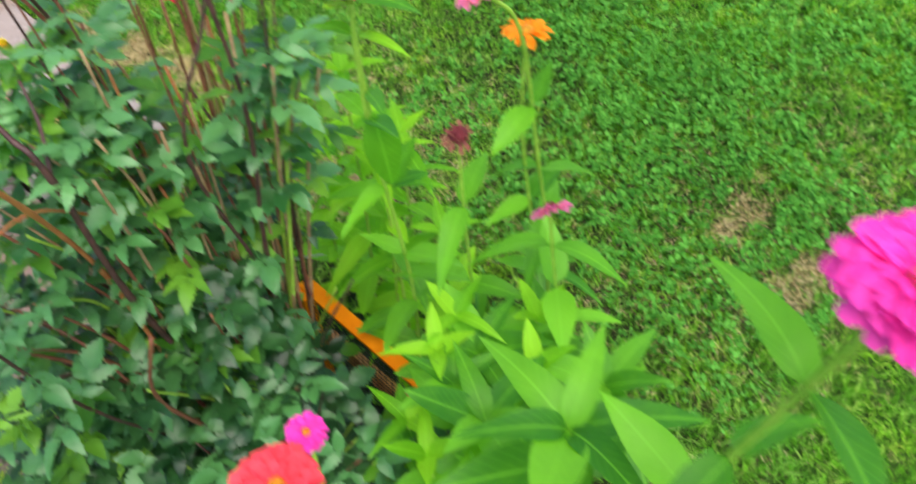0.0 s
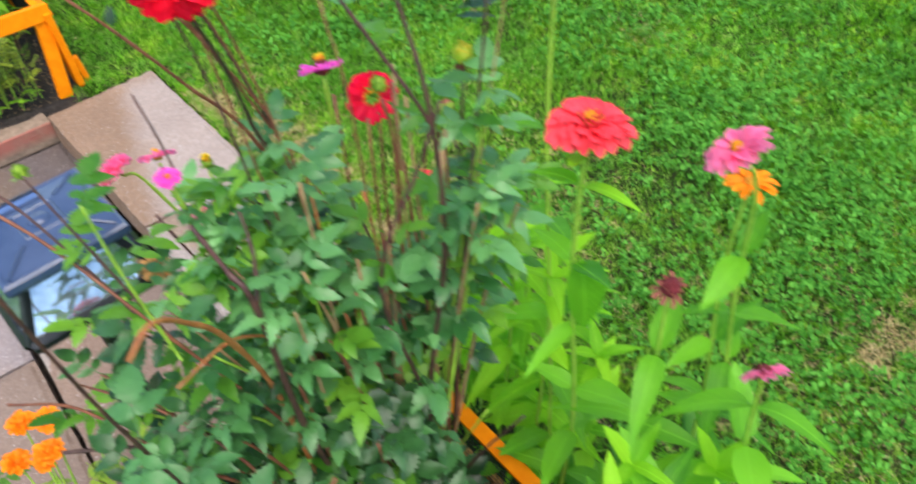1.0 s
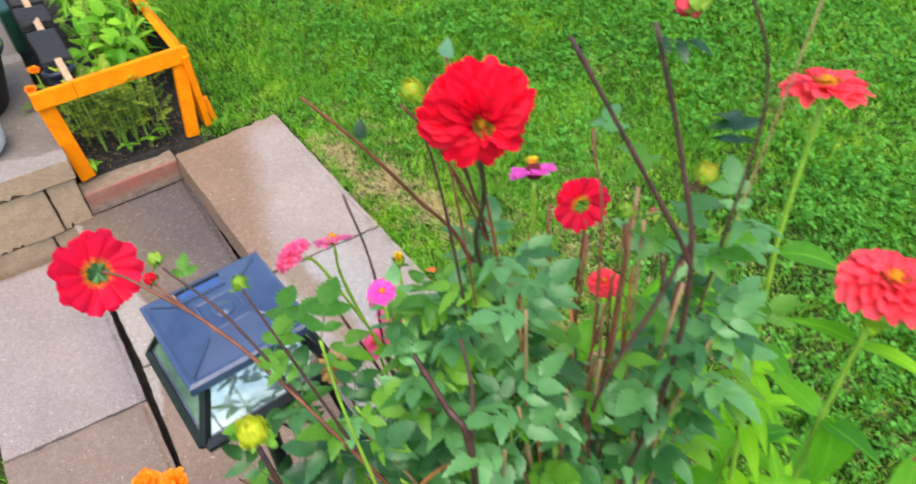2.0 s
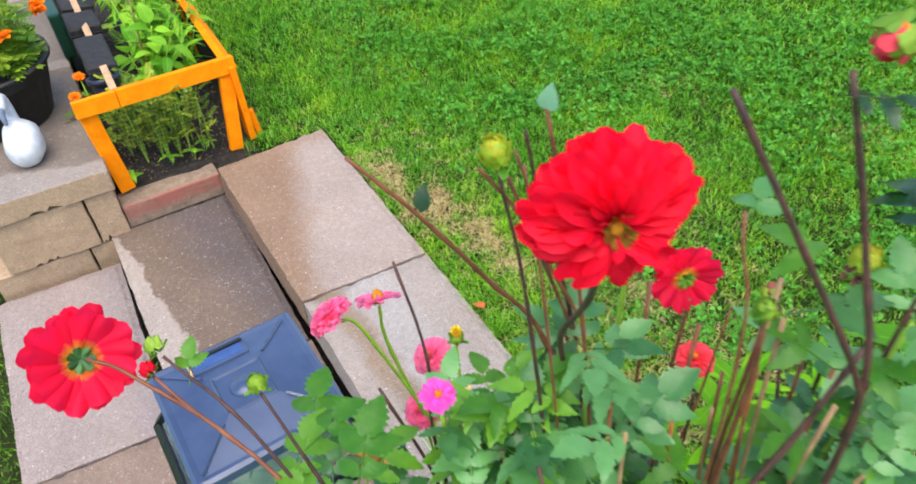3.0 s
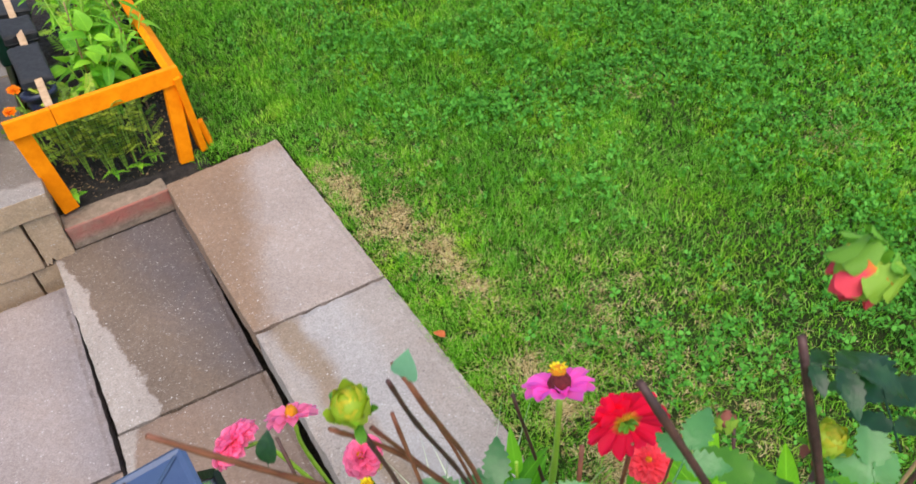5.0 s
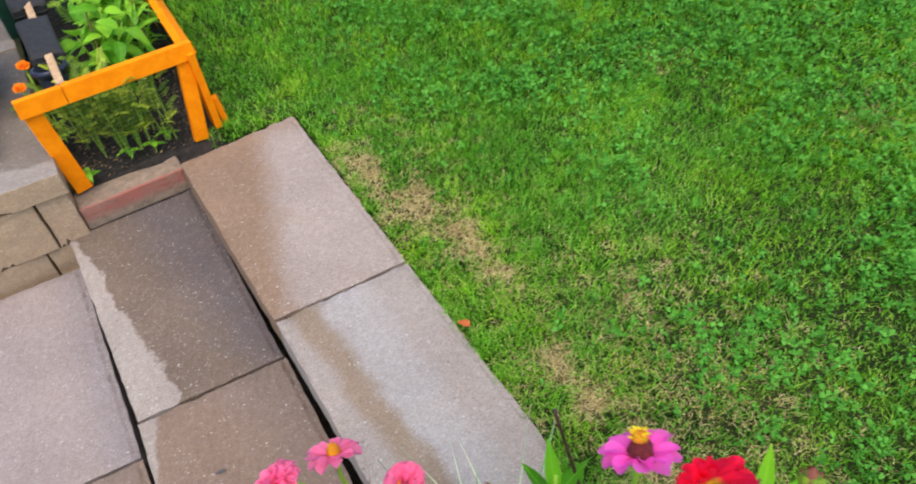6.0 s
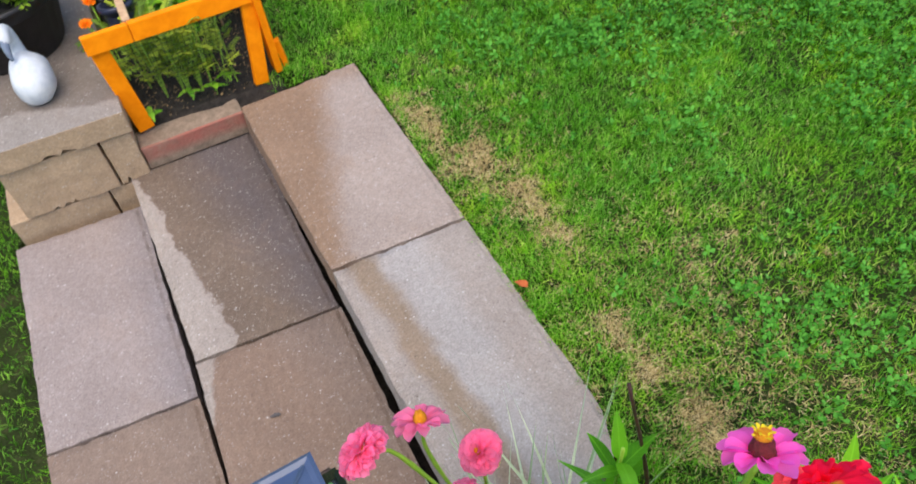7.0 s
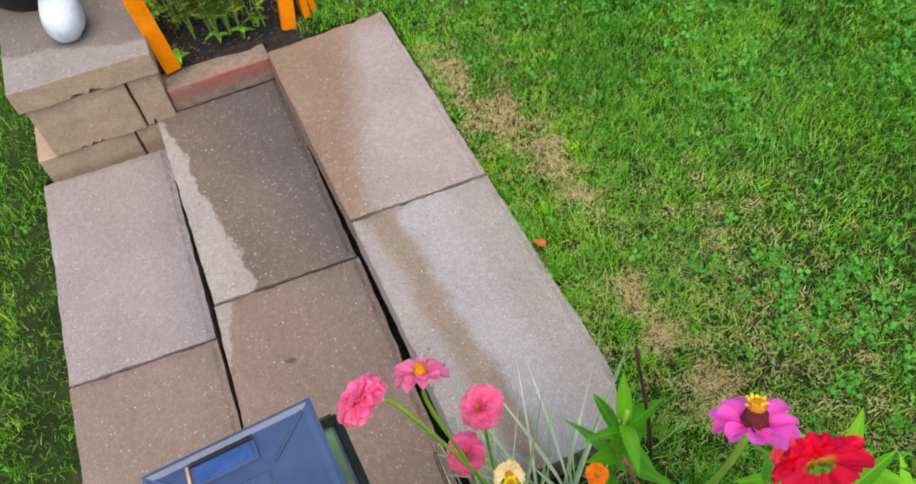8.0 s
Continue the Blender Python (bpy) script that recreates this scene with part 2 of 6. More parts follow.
M_YELLOW_BUD = leaf_material("yellow_bud", (0.24, 0.36, 0.015), (0.50, 0.58, 0.05), 0.5, 0.2)
M_LIME_BUD = leaf_material("lime_bud", (0.42, 0.50, 0.015), (0.78, 0.76, 0.045), 0.5, 0.3)
M_BUD_TIP = petal_material("bud_tip", (0.26, 0.46, 0.025), (0.58, 0.50, 0.04), 0.3, 0.40, 1.0)
# maroon petal bases, deepened to paint the shading round the heart
M_RED = petal_material("red_petal", (0.34, 0.001, 0.004), (0.92, 0.004, 0.034), 0.40, 0.12, 0.50)
M_RED_BACK = petal_material("red_petal_yellow_base", (0.86, 0.60, 0.04), (0.96, 0.016, 0.085), 0.58, 0.20, 0.44)
M_CORAL = petal_material("coral_petal", (0.90, 0.24, 0.05), (0.92, 0.085, 0.12), 0.42)
M_PINK = petal_material("pink_petal", (0.86, 0.17, 0.27), (0.98, 0.27, 0.50), 0.58)
M_MAGENTA = petal_material("magenta_petal", (0.86, 0.05, 0.40), (1.0, 0.175, 0.70), 0.60)
M_HOT_PINK = petal_material("hot_pink_petal", (0.62, 0.01, 0.24), (0.95, 0.07, 0.50), 0.4)
M_ORANGE_PETAL = petal_material("orange_petal", (0.85, 0.15, 0.004), (0.95, 0.27, 0.008))
M_CREAM = petal_material("cream_petal", (0.75, 0.38, 0.10), (0.86, 0.68, 0.35))
M_WILTED = petal_material("wilted_petal", (0.10, 0.03, 0.02), (0.30, 0.10, 0.07))
M_STRAW_PETAL = petal_material("straw_petal", (0.48, 0.15, 0.04), (0.78, 0.50, 0.16))
M_BROWN_PETAL = petal_material("brown_petal", (0.30, 0.13, 0.04), (0.55, 0.30, 0.11))
M_DISC_YELLOW = plain_material("yellow_disc", (0.62, 0.22, 0.01), (0.90, 0.50, 0.03), 300.0, 0.8, 0, 1.0, 0.003)
M_DISC_ORANGE = plain_material("orange_disc", (0.80, 0.24, 0.005), (0.95, 0.42, 0.01), 300.0, 0.8, 0, 1.0, 0.003)
M_YELLOW_PETAL = petal_material("yellow_floret", (0.62, 0.50, 0.02), (0.92, 0.72, 0.03), 0.3)
M_DISC_MAROON = plain_material("maroon_disc", (0.10, 0.012, 0.012), (0.28, 0.03, 0.04), 300.0, 0.8, 0, 1.0, 0.003)


def grass_material(name, stops, island=0.5, patch=1.7, tufts=False):
    """Blades: colour by blade, and in drifts over the lawn; tufts: yellower clumps a hand wide."""
    m, n, l, b = material(name, 0.65, 0, 0.12)
    rnd = n.new("ShaderNodeNewGeometry").outputs["Random Per Island"]
    f = maths(n, l, "ADD", maths(n, l, "MULTIPLY", rnd, island), maths(n, l, "ADD", maths(n, l, "MULTIPLY", noise_at(n, l, patch, 4.0, 0.6), 0.42), maths(n, l, "MULTIPLY", noise_at(n, l, 21.0, 3.0, 0.6), 1 - island - 0.17)))
    col = ramp(n, l, f, stops)
    if tufts:
        clump = ramp(n, l, noise_at(n, l, 6.5, 3.0, 0.6), [(0.40, (0.74, 0.86, 1.0)), (0.54, (0.98, 1.0, 0.9)), (0.68, (1.45, 1.15, 0.8))])
        col = mixed(n, l, 0.85, col, clump, "MULTIPLY")
    l.new(col, b.inputs["Base Color"])
    t = n.new("ShaderNodeBsdfTranslucent")
    l.new(col, t.inputs["Color"])
    s = n.new("ShaderNodeMixShader")
    s.inputs[0].default_value = 0.25
    l.new(b.outputs[0], s.inputs[1])
    l.new(t.outputs[0], s.inputs[2])
    l.new(s.outputs[0], n["Material Output"].inputs["Surface"])
    return m


M_GRASS = grass_material("grass", [(0.38, (0.008, 0.040, 0.003)), (0.53, (0.098, 0.340, 0.010)), (0.74, (0.225, 0.60, 0.028)), (0.96, (0.44, 0.66, 0.12))], 0.62, tufts=True)
M_CLOVER = grass_material("clover", [(0.36, (0.026, 0.135, 0.012)), (0.60, (0.076, 0.285, 0.026)), (0.92, (0.145, 0.430, 0.058))], 0.45)
M_STRAW = grass_material("straw", [(0.36, (0.26, 0.18, 0.07)), (0.62, (0.58, 0.44, 0.19)), (0.92, (0.80, 0.66, 0.36))], 0.62)
M_GROUND, n_, l_, b_ = material("ground", 0.95, 0, 0.1)
earth = ramp(n_, l_, noise_at(n_, l_, 9.0, 6.0, 0.7), [(0.3, (0.010, 0.015, 0.005)), (0.55, (0.028, 0.040, 0.011)), (0.75, (0.10, 0.078, 0.042))])
turf = ramp(n_, l_, noise_at(n_, l_, 22.0, 7.0, 0.75), [(0.3, (0.016, 0.062, 0.006)), (0.55, (0.048, 0.160, 0.012)), (0.78, (0.112, 0.265, 0.022))])
turf = mixed(n_, l_, 0.6, turf, ramp(n_, l_, noise_at(n_, l_, 1.3, 4.0), [(0.35, (0.7, 0.75, 0.7)), (0.65, (1.2, 1.15, 1.1))]), "MULTIPLY")
away = n_.new("ShaderNodeVectorMath")
away.operation = "DISTANCE"
l_.new(n_.new("ShaderNodeTexCoord").outputs["Object"], away.inputs[0])
away.inputs[1].default_value = (0.5, 0.0, 0.0)
l_.new(mixed(n_, l_, maths(n_, l_, "MULTIPLY", maths(n_, l_, "SUBTRACT", away.outputs["Value"], 1.3), 0.9, True), earth, turf), b_.inputs["Base Color"])
bump(n_, l_, b_, noise_at(n_, l_, 90.0, 4.0), 0.8, 0.01)


# ---- building helpers ----
def mesh_of(name, bm, mat, smooth=False):
    me = bpy.data.meshes.new(name)
    bm.normal_update()
    bm.to_mesh(me)
    bm.free()
    me.materials.append(mat)
    if smooth:
        me.shade_smooth()
    return me


def raw_mesh(name, verts, faces, mat, smooth=True):
    me = bpy.data.meshes.new(name)
    me.from_pydata(verts, [], faces)
    me.materials.append(mat)
    if smooth:
        me.shade_smooth()
    return me


def placed(name, me, parent=None, m=None, label=""):
    ob = new(name, me)
    ob.parent = parent
    if m is not None:
        ob.matrix_basis = m
    return tagged(ob, label)


def part(name, bm, mat, parent, label="", m=None, smooth=False):
    return placed(name, mesh_of(name, bm, mat, smooth), parent, m, label)


def thing(name, at, label, category, group="", kind=""):
    ob = new(name)
    ob.empty_display_size = 0.05
    ob.location = at
    return tagged(ob, label, category, group, kind)


def box_bm(sx, sy, sz, bevel=0.003, rag=0.0, seed=0, cuts=0):
    """A box with worn edges, centred; its top is at z = 0."""
    bm = bmesh.new()
    bmesh.ops.create_cube(bm, size=1.0)
    for v in bm.verts:
        v.co = Vector((v.co.x * sx, v.co.y * sy, (v.co.z - 0.5) * sz))
    if cuts:
        bmesh.ops.subdivide_edges(bm, edges=bm.edges[:], cuts=cuts, use_grid_fill=True)
    sharp = [e for e in bm.edges if len(e.link_faces) == 2 and e.calc_face_angle(0) > 0.5]
    if bevel:
        bmesh.ops.bevel(bm, geom=sharp, offset=bevel, segments=2, affect="EDGES", profile=0.6)
    if rag:
        for v in bm.verts:
            p = v.co * 28 + Vector((seed * 7.3, seed * 3.1, seed))
            v.co += noise.noise_vector(p) * rag
    return bm


def board_matrix(p0, p1, face):
    """Frame for a board from p0 to p1: its Y runs along it and its Z looks along face."""
    p0, p1 = Vector(p0), Vector(p1)
    y = (p1 - p0).normalized()
    x = y.cross(Vector(face)).normalized()
    z = x.cross(y)
    return Matrix.Translation((p0 + p1) / 2) @ Matrix((x, y, z)).transposed().to_4x4(), (p1 - p0).length


def board(name, p0, p1, width, thick, face, mat, parent, label=""):
    m, length = board_matrix(p0, p1, face)
    inv = Matrix.Translation(parent.location).inverted()
    return part(name, box_bm(width, length, thick, 0.002, 0.0006, length * 9, 2), mat, parent, label, inv @ m)


def spline(pts, steps):
    """Smooth curve through pts."""
    P = [Vector(p) for p in pts]
    P = [P[0] * 2 - P[1]] + P + [P[-1] * 2 - P[-2]]
    out = []
    for i in range(1, len(P) - 2):
        a, b, c, d = P[i - 1:i + 3]
        for k in range(steps):
            t = k / steps
            out.append(0.5 * (2 * b + (c - a) * t + (2 * a - 5 * b + 4 * c - d) * t * t + (3 * b - a - 3 * c + d) * t ** 3))
    out.append(P[-2])
    return out


def tube_mesh(name, pts, r0, r1, mat, sides=6, steps=6, knots=0.0):
    """A tapered, slightly knotty stalk along a smooth curve."""
    C = spline(pts, steps)
    verts, faces = [], []
    up = Vector((0.31, 0.2, 0.93))
    for i, c in enumerate(C):
        d = (C[min(i + 1, len(C) - 1)] - C[max(i - 1, 0)]).normalized()
        x = d.cross(up).normalized()
        y = d.cross(x)
        f = i / (len(C) - 1)
        r = r0 + (r1 - r0) * f
        if knots and i % 5 == 2:
            r *= 1 + knots
        for k in range(sides):
            a = 2 * math.pi * k / sides
            verts.append(c + (x * math.cos(a) + y * math.sin(a)) * r)
    for i in range(len(C) - 1):
        for k in range(sides):
            a, b = i * sides + k, i * sides + (k + 1) % sides
            faces.append((a, b, b + sides, a + sides))
    faces.append(tuple(range(sides)))
    faces.append(tuple(range((len(C) - 1) * sides, len(C) * sides)))
    return raw_mesh(name, verts, faces, mat)


def stalk(parent, pts, r0, r1, mat, name="stem", label="", knots=0.25):
    o = parent.location
    return placed(name, tube_mesh(name, [Vector(p) - o for p in pts], r0, r1, mat, 6, 6, knots), parent, None, label)


def frame_for(at, along, up=(0, 0, 1), roll=0.0, size=1.0):
    """Pose with Y along a direction and Z as near to up as can be."""
    y = Vector(along).normalized()
    u = Vector(up)
    if abs(y.dot(u.normalized())) > 0.97:
        u = Vector((0.4, -0.7, 0.2))
    x = y.cross(u).normalized()
    z = x.cross(y)
    return Matrix.Translation(at) @ Matrix((x, y, z)).transposed().to_4x4() @ Matrix.Rotation(roll, 4, "Y") @ Matrix.Diagonal((size, size, size, 1))


def facing(at, normal, spin=0.0, size=1.0):
    """Pose whose Z looks along normal."""
    q = Vector(normal).normalized().to_track_quat("Z", "Y").to_matrix().to_4x4()
    return Matrix.Translation(at) @ q @ Matrix.Rotation(spin, 4, "Z") @ Matrix.Diagonal((size, size, size, 1))


def blade_geo(length, width, rows, fold, curl, shape, teeth=0.0, y0=0.0, swing=0.0, seed=0, x0=0.0):
    """Leaf blade: midrib plus two folded halves. Returns verts and faces."""
    verts, faces = [], []
    for i in range(rows + 1):
        f = i / rows
        w = width * 0.5 * max(0.0, math.sin(math.pi * f ** shape)) ** 0.85
        if teeth and 0 < i < rows:
            w *= 1 + teeth * (1 if i % 2 else -1)
        y, z = f * length, -curl * f * f * length
        wob = 0.04 * length * math.sin(6.5 * f + seed)
        for s in (-1, 0, 1):
            px, py = s * w, y
            pz = z + abs(s) * w * fold + (wob * s * 0.6 if s else 0)
            ca, sa = math.cos(swing), math.sin(swing)
            verts.append((x0 + px * ca - py * sa, y0 + px * sa + py * ca, pz))
    for i in range(rows):
        for s in (0, 1):
            a = i * 3 + s
            faces.append((a, a + 1, a + 4, a + 3))
    return verts, faces


def join_geo(pieces):
    verts, faces = [], []
    for v, f in pieces:
        o = len(verts)
        verts += v
        faces += [tuple(i + o for i in q) for q in f]
    return verts, faces


def thin_stick(p0, p1, r):
    """A square stick between two points, as geometry to join."""
    p0, p1 = Vector(p0), Vector(p1)
    d = (p1 - p0).normalized()
    x = d.cross(Vector((0.3, 0.1, 0.95))).normalized() * r
    y = d.cross(x).normalized() * r
    v = [tuple(p + s) for p in (p0, p1) for s in (x, y, -x, -y)]
    return v, [(i, (i + 1) % 4, 4 + (i + 1) % 4, 4 + i) for i in range(4)]


R = random.Random(11)


def leaf_set(name, mat, count, make):
    return [raw_mesh(name, *make(i), mat) for i in range(count)]


def dahlia_leaf_geo(i):
    """A dahlia leaf: an ovate toothed end leaflet and one or two smaller pairs, set apart on a stalk."""
    r = random.Random(i)
    out = [thin_stick((0, 0, 0), (0, 0.54, 0), 0.011)]
    out.append(blade_geo(0.50, r.uniform(0.25, 0.34), 14, r.uniform(0.1, 0.4), r.uniform(0.0, 0.6), 0.72, 0.15, 0.50, r.uniform(-0.2, 0.2), i))
    for s in (-1, 1):
        out.append(blade_geo(0.42, r.uniform(0.19, 0.27), 12, r.uniform(0.1, 0.4), r.uniform(0.0, 0.7), 0.74, 0.15, 0.38, s * r.uniform(0.85, 1.25), i + s))
    if i % 3:
        for s in (-1, 1):
            out.append(blade_geo(0.30, 0.16, 8, 0.2, 0.3, 0.8, 0.13, 0.15, s * r.uniform(0.9, 1.3), i + s))
    return join_geo(out)


def single_leaf_geo(width, shape, curl_lo, curl_hi, stalk_len=0.06, fold=0.25, rows=8):
    def make(i):
        r = random.Random(i * 7 + 1)
        return join_geo([thin_stick((0, 0, 0), (0, stalk_len + 0.02, 0), 0.012),
                         blade_geo(1.0 - stalk_len, width * r.uniform(0.85, 1.15), rows, fold, r.uniform(curl_lo, curl_hi), shape, 0.0, stalk_len, 0, i)])
    return make


def feathery_geo(i):
    r = random.Random(i * 3 + 5)
    out = [thin_stick((0, 0, 0), (0, 1, -0.15), 0.012)]
    for k in range(7):
        f = 0.2 + 0.115 * k
        for s in (-1, 1):
            out.append(blade_geo(0.42 * (1 - 0.55 * f), 0.10, 3, 0.2, 0.3, 0.8, 0, f, s * r.uniform(0.7, 1.1), k))
    return join_geo(out)


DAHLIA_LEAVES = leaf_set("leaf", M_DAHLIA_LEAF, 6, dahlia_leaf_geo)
DAHLIA_LIT_UPPER = leaf_set("leaf", M_DAHLIA_LIT_UPPER, 6, dahlia_leaf_geo)
DAHLIA_YOUNG = leaf_set("leaf", M_DAHLIA_YOUNG, 4, dahlia_leaf_geo)
ZINNIA_LEAVES = leaf_set("leaf", M_ZINNIA_LEAF, 8, single_leaf_geo(0.38, 0.68, 0.0, 0.9, 0.02, 0.3, 10))
GREENS_LEAVES = leaf_set("leaf", M_GREENS_LEAF, 4, single_leaf_geo(0.56, 0.8, 0.3, 0.9, 0.12))
LANCE_LEAVES = leaf_set("leaf", M_GREENS_LEAF, 4, single_leaf_geo(0.22, 0.6, 0.2, 0.8, 0.05))
STUB_LEAVES = leaf_set("leaf", leaf_material("pale_leaf", (0.16, 0.36, 0.20), (0.30, 0.52, 0.32), 0.4, 0.3, scale=5.0), 2, single_leaf_geo(0.80, 0.6, 0.0, 0.2, 0.02))
HERB_LEAVES = leaf_set("leaf", M_HERB_LEAF, 4, feathery_geo)
MARI_LEAVES = leaf_set("leaf", M_MARI_LEAF, 4, feathery_geo)


def petal_geo(i, width, cup, notch, ruffle):
    """A petal one unit long: narrow claw, broad blade, uneven tip."""
    r = random.Random(i * 5 + 2)
    rows, verts, faces = 6, [], []
    for j in range(rows + 1):
        f = j / rows
        w = width * 0.5 * (0.35 + 0.65 * math.sin(min(1.0, f * 1.25) * math.pi / 2))
        if f > 0.75:
            w *= math.sqrt(max(0.0, 1 - ((f - 0.75) / 0.25) ** 2 * 0.62))
        for s in (-1, -0.5, 0, 0.5, 1):
            y = f - (notch * (1 - abs(abs(s) - 0.5) * 2) * -0.4 + notch * (s * s)) * (f ** 4) + r.uniform(-1, 1) * 0.015 * (f > 0.9)
            z = cup * (s * s) * w - 0.10 * f * f + ruffle * math.sin(5 * f + 3 * s + i) * (1 + f) - 0.05 * w * (1 - abs(s)) * math.sin(math.pi * f)
            verts.append((s * w, y, z))
    for j in range(rows):
        for k in range(4):
            a = j * 5 + k
            faces.append((a, a + 1, a + 6, a + 5))
    return verts, faces


PETAL_CACHE = {}


def petal_meshes(mat, width, cup=0.5, notch=0.04, ruffle=0.03):
    key = (mat.name, width)
    if key not in PETAL_CACHE:
        PETAL_CACHE[key] = [raw_mesh("petal", *petal_geo(i, width, cup, notch, ruffle), mat) for i in range(4)]
    return PETAL_CACHE[key]


def disc_bm(radius, height, rough):
    """A domed flower heart with a grainy top."""
    bm = bmesh.new()
    bmesh.ops.create_uvsphere(bm, u_segments=14, v_segments=8, radius=1.0)
    for v in bm.verts:
        k = 1 + rough * noise.noise(v.co * 6)
        v.co = Vector((v.co.x * radius * k, v.co.y * radius * k, v.co.z * height * (1 if v.co.z > 0 else 0.45) * k))
    return bm


def flower(parent, at, normal, radius, rings, mat, width, heart, heart_r, heart_h, label="", spin=0.0, sepals=None, seed=1, second=None):
    """A flower head: heart, rings of petals (count, start, reach, lift in degrees), and green sepals beneath.
    heart: material; second: a ring of florets round it."""
    r = random.Random(seed)
    m = Matrix.Translation(parent.location).inverted() @ facing(at, normal, spin)
    head = part("flower_head", disc_bm(radius * heart_r, radius * heart_h, 0.25), heart, parent, label, m, True)
    meshes = petal_meshes(mat, width)
    for count, start, reach, lift in rings:
        off = r.uniform(0, 6)
        for k in range(count):
            a = off + 2 * math.pi * (k + r.uniform(-0.18, 0.18)) / count
            s = radius * (reach - start) * r.uniform(0.9, 1.08)
            pm = Matrix.Rotation(a, 4, "Z") @ Matrix.Translation((0, radius * start, 0)) @ Matrix.Rotation(radians(lift + r.uniform(-10, 10)), 4, "X") \
                @ Matrix.Rotation(r.uniform(-0.15, 0.15), 4, "Y") @ Matrix.Diagonal((s, s, s, 1))
            placed("petal", meshes[r.randrange(4)], head, pm)
    if sepals:
        me = petal_meshes(sepals, 0.6)
        for k in range(7):
            pm = Matrix.Rotation(k * 0.9 + 0.2, 4, "Z") @ Matrix.Translation((0, 0, -radius * 0.10)) @ Matrix.Rotation(radians(-14), 4, "X") @ Matrix.Diagonal([radius * 0.26] * 3 + [1])
            placed("sepal", me[k % 4], head, pm)
    if second:
        me = petal_meshes(second, 0.55)
        for k in range(17):
            pm = Matrix.Rotation(k * 0.74, 4, "Z") @ Matrix.Translation((0, radius * heart_r * 0.8, radius * heart_h * 0.2)) @ Matrix.Rotation(radians(40 + 13 * (k % 4)), 4, "X") @ Matrix.Diagonal([radius * 0.12, radius * 0.2, radius * 0.2, 1])
            placed("floret", me[k % 4], head, pm)
    return head


def bud(parent, at, normal, radius, mat, name="bud", label="", inner=None):
    """A bud: a round heart wrapped in two rows of bracts that fold over it, and loose sepals beneath."""
    m = Matrix.Translation(parent.location).inverted() @ facing(at, normal)
    head = part(name, disc_bm(radius * 0.84, radius * 0.88, 0.10), mat, parent, label, m, True)
    for row, (count, out, low, lift, size, stuff) in enumerate(((7, 0.80, -0.66, 88, 1.10, mat), (7, 0.92, -0.12, 116, 1.0, inner or mat), (6, 0.70, 0.46, 140, 0.72, inner or mat))):
        me = petal_meshes(stuff, 0.75)
        for k in range(count):
            pm = Matrix.Rotation(2 * math.pi * k / count + row * 0.5 + 0.2 * math.sin(k * 5.1 + row), 4, "Z") @ Matrix.Translation((0, radius * out, radius * low)) \
                @ Matrix.Rotation(radians(lift + 9 * math.sin(k * 3.7 + row * 2)), 4, "X") @ Matrix.Diagonal([radius * size * (1 + 0.14 * math.sin(k * 2.3 + row))] * 3 + [1])
            placed("bract", me[k % 4], head, pm)
    for k in range(5):
        pm = Matrix.Rotation(k * 1.257 + 0.3, 4, "Z") @ Matrix.Translation((0, radius * 0.35, -radius * 0.85)) @ Matrix.Rotation(radians(10 + 25 * (k % 3)), 4, "X") @ Matrix.Diagonal([radius * (0.9 + 0.25 * (k % 2))] * 3 + [1])
        placed("sepal", petal_meshes(M_DAHLIA_YOUNG, 0.45)[k % 4], head, pm)
    return head


def leaf_on(parent, meshes, at, along, size, up=(0, 0, 1), roll=0.0):
    m = Matrix.Translation(parent.location).inverted() @ frame_for(at, along, up, roll, size)
    return placed("leaf", meshes[R.randrange(len(meshes))], parent, m)


def leaf_pairs(parent, meshes, pts, start, gap, size0, size1, droop=0.1, chance=1.0, spread=1.0, zmax=9.0, keep=None):
    """Opposite pairs of leaves up a stem, each pair turned a quarter."""
    C = spline(pts, 10)
    run, turn, nxt = 0.0, R.uniform(0, 3), start
    total = sum((C[i + 1] - C[i]).length for i in range(len(C) - 1))
    for i in range(len(C) - 1):
        run += (C[i + 1] - C[i]).length
        if run >= nxt and C[i].z < zmax:
            nxt += gap * R.uniform(0.85, 1.15)
            turn += 1.4 + R.uniform(-0.3, 0.3)
            d = (C[i + 1] - C[i]).normalized()
            x = d.cross(Vector((0.2, 0.9, 0.3))).normalized()
            y = d.cross(x)
            for s in (0, math.pi):
                if R.random() > chance or (keep and not keep(C[i])):
                    continue
                a = turn + s
                out = (x * math.cos(a) + y * math.sin(a)) * spread + d * R.uniform(0.2, 0.6) + Vector((0, 0, -droop))
                size = (size0 + (size1 - size0) * run / total) * R.uniform(0.8, 1.2)
                leaf_on(parent, meshes, C[i], out, size, (0, 0, 1), R.uniform(-0.4, 0.4))


# ---- ground: one sheet, the upper lawn, a dug-in flight of steps, the lower lawn ----
def ground_height(x, y):
    if x >= 0.316:
        return 0.085
    if -0.64 < y < 0.63:
        if x < -0.618:
            return -0.105
        return -0.13
    if y >= 0.63:
        return 0.085 if x > 0.155 else (0.05 if x > -0.26 else -0.11)
    return 0.085 if x > -0.30 else -0.11


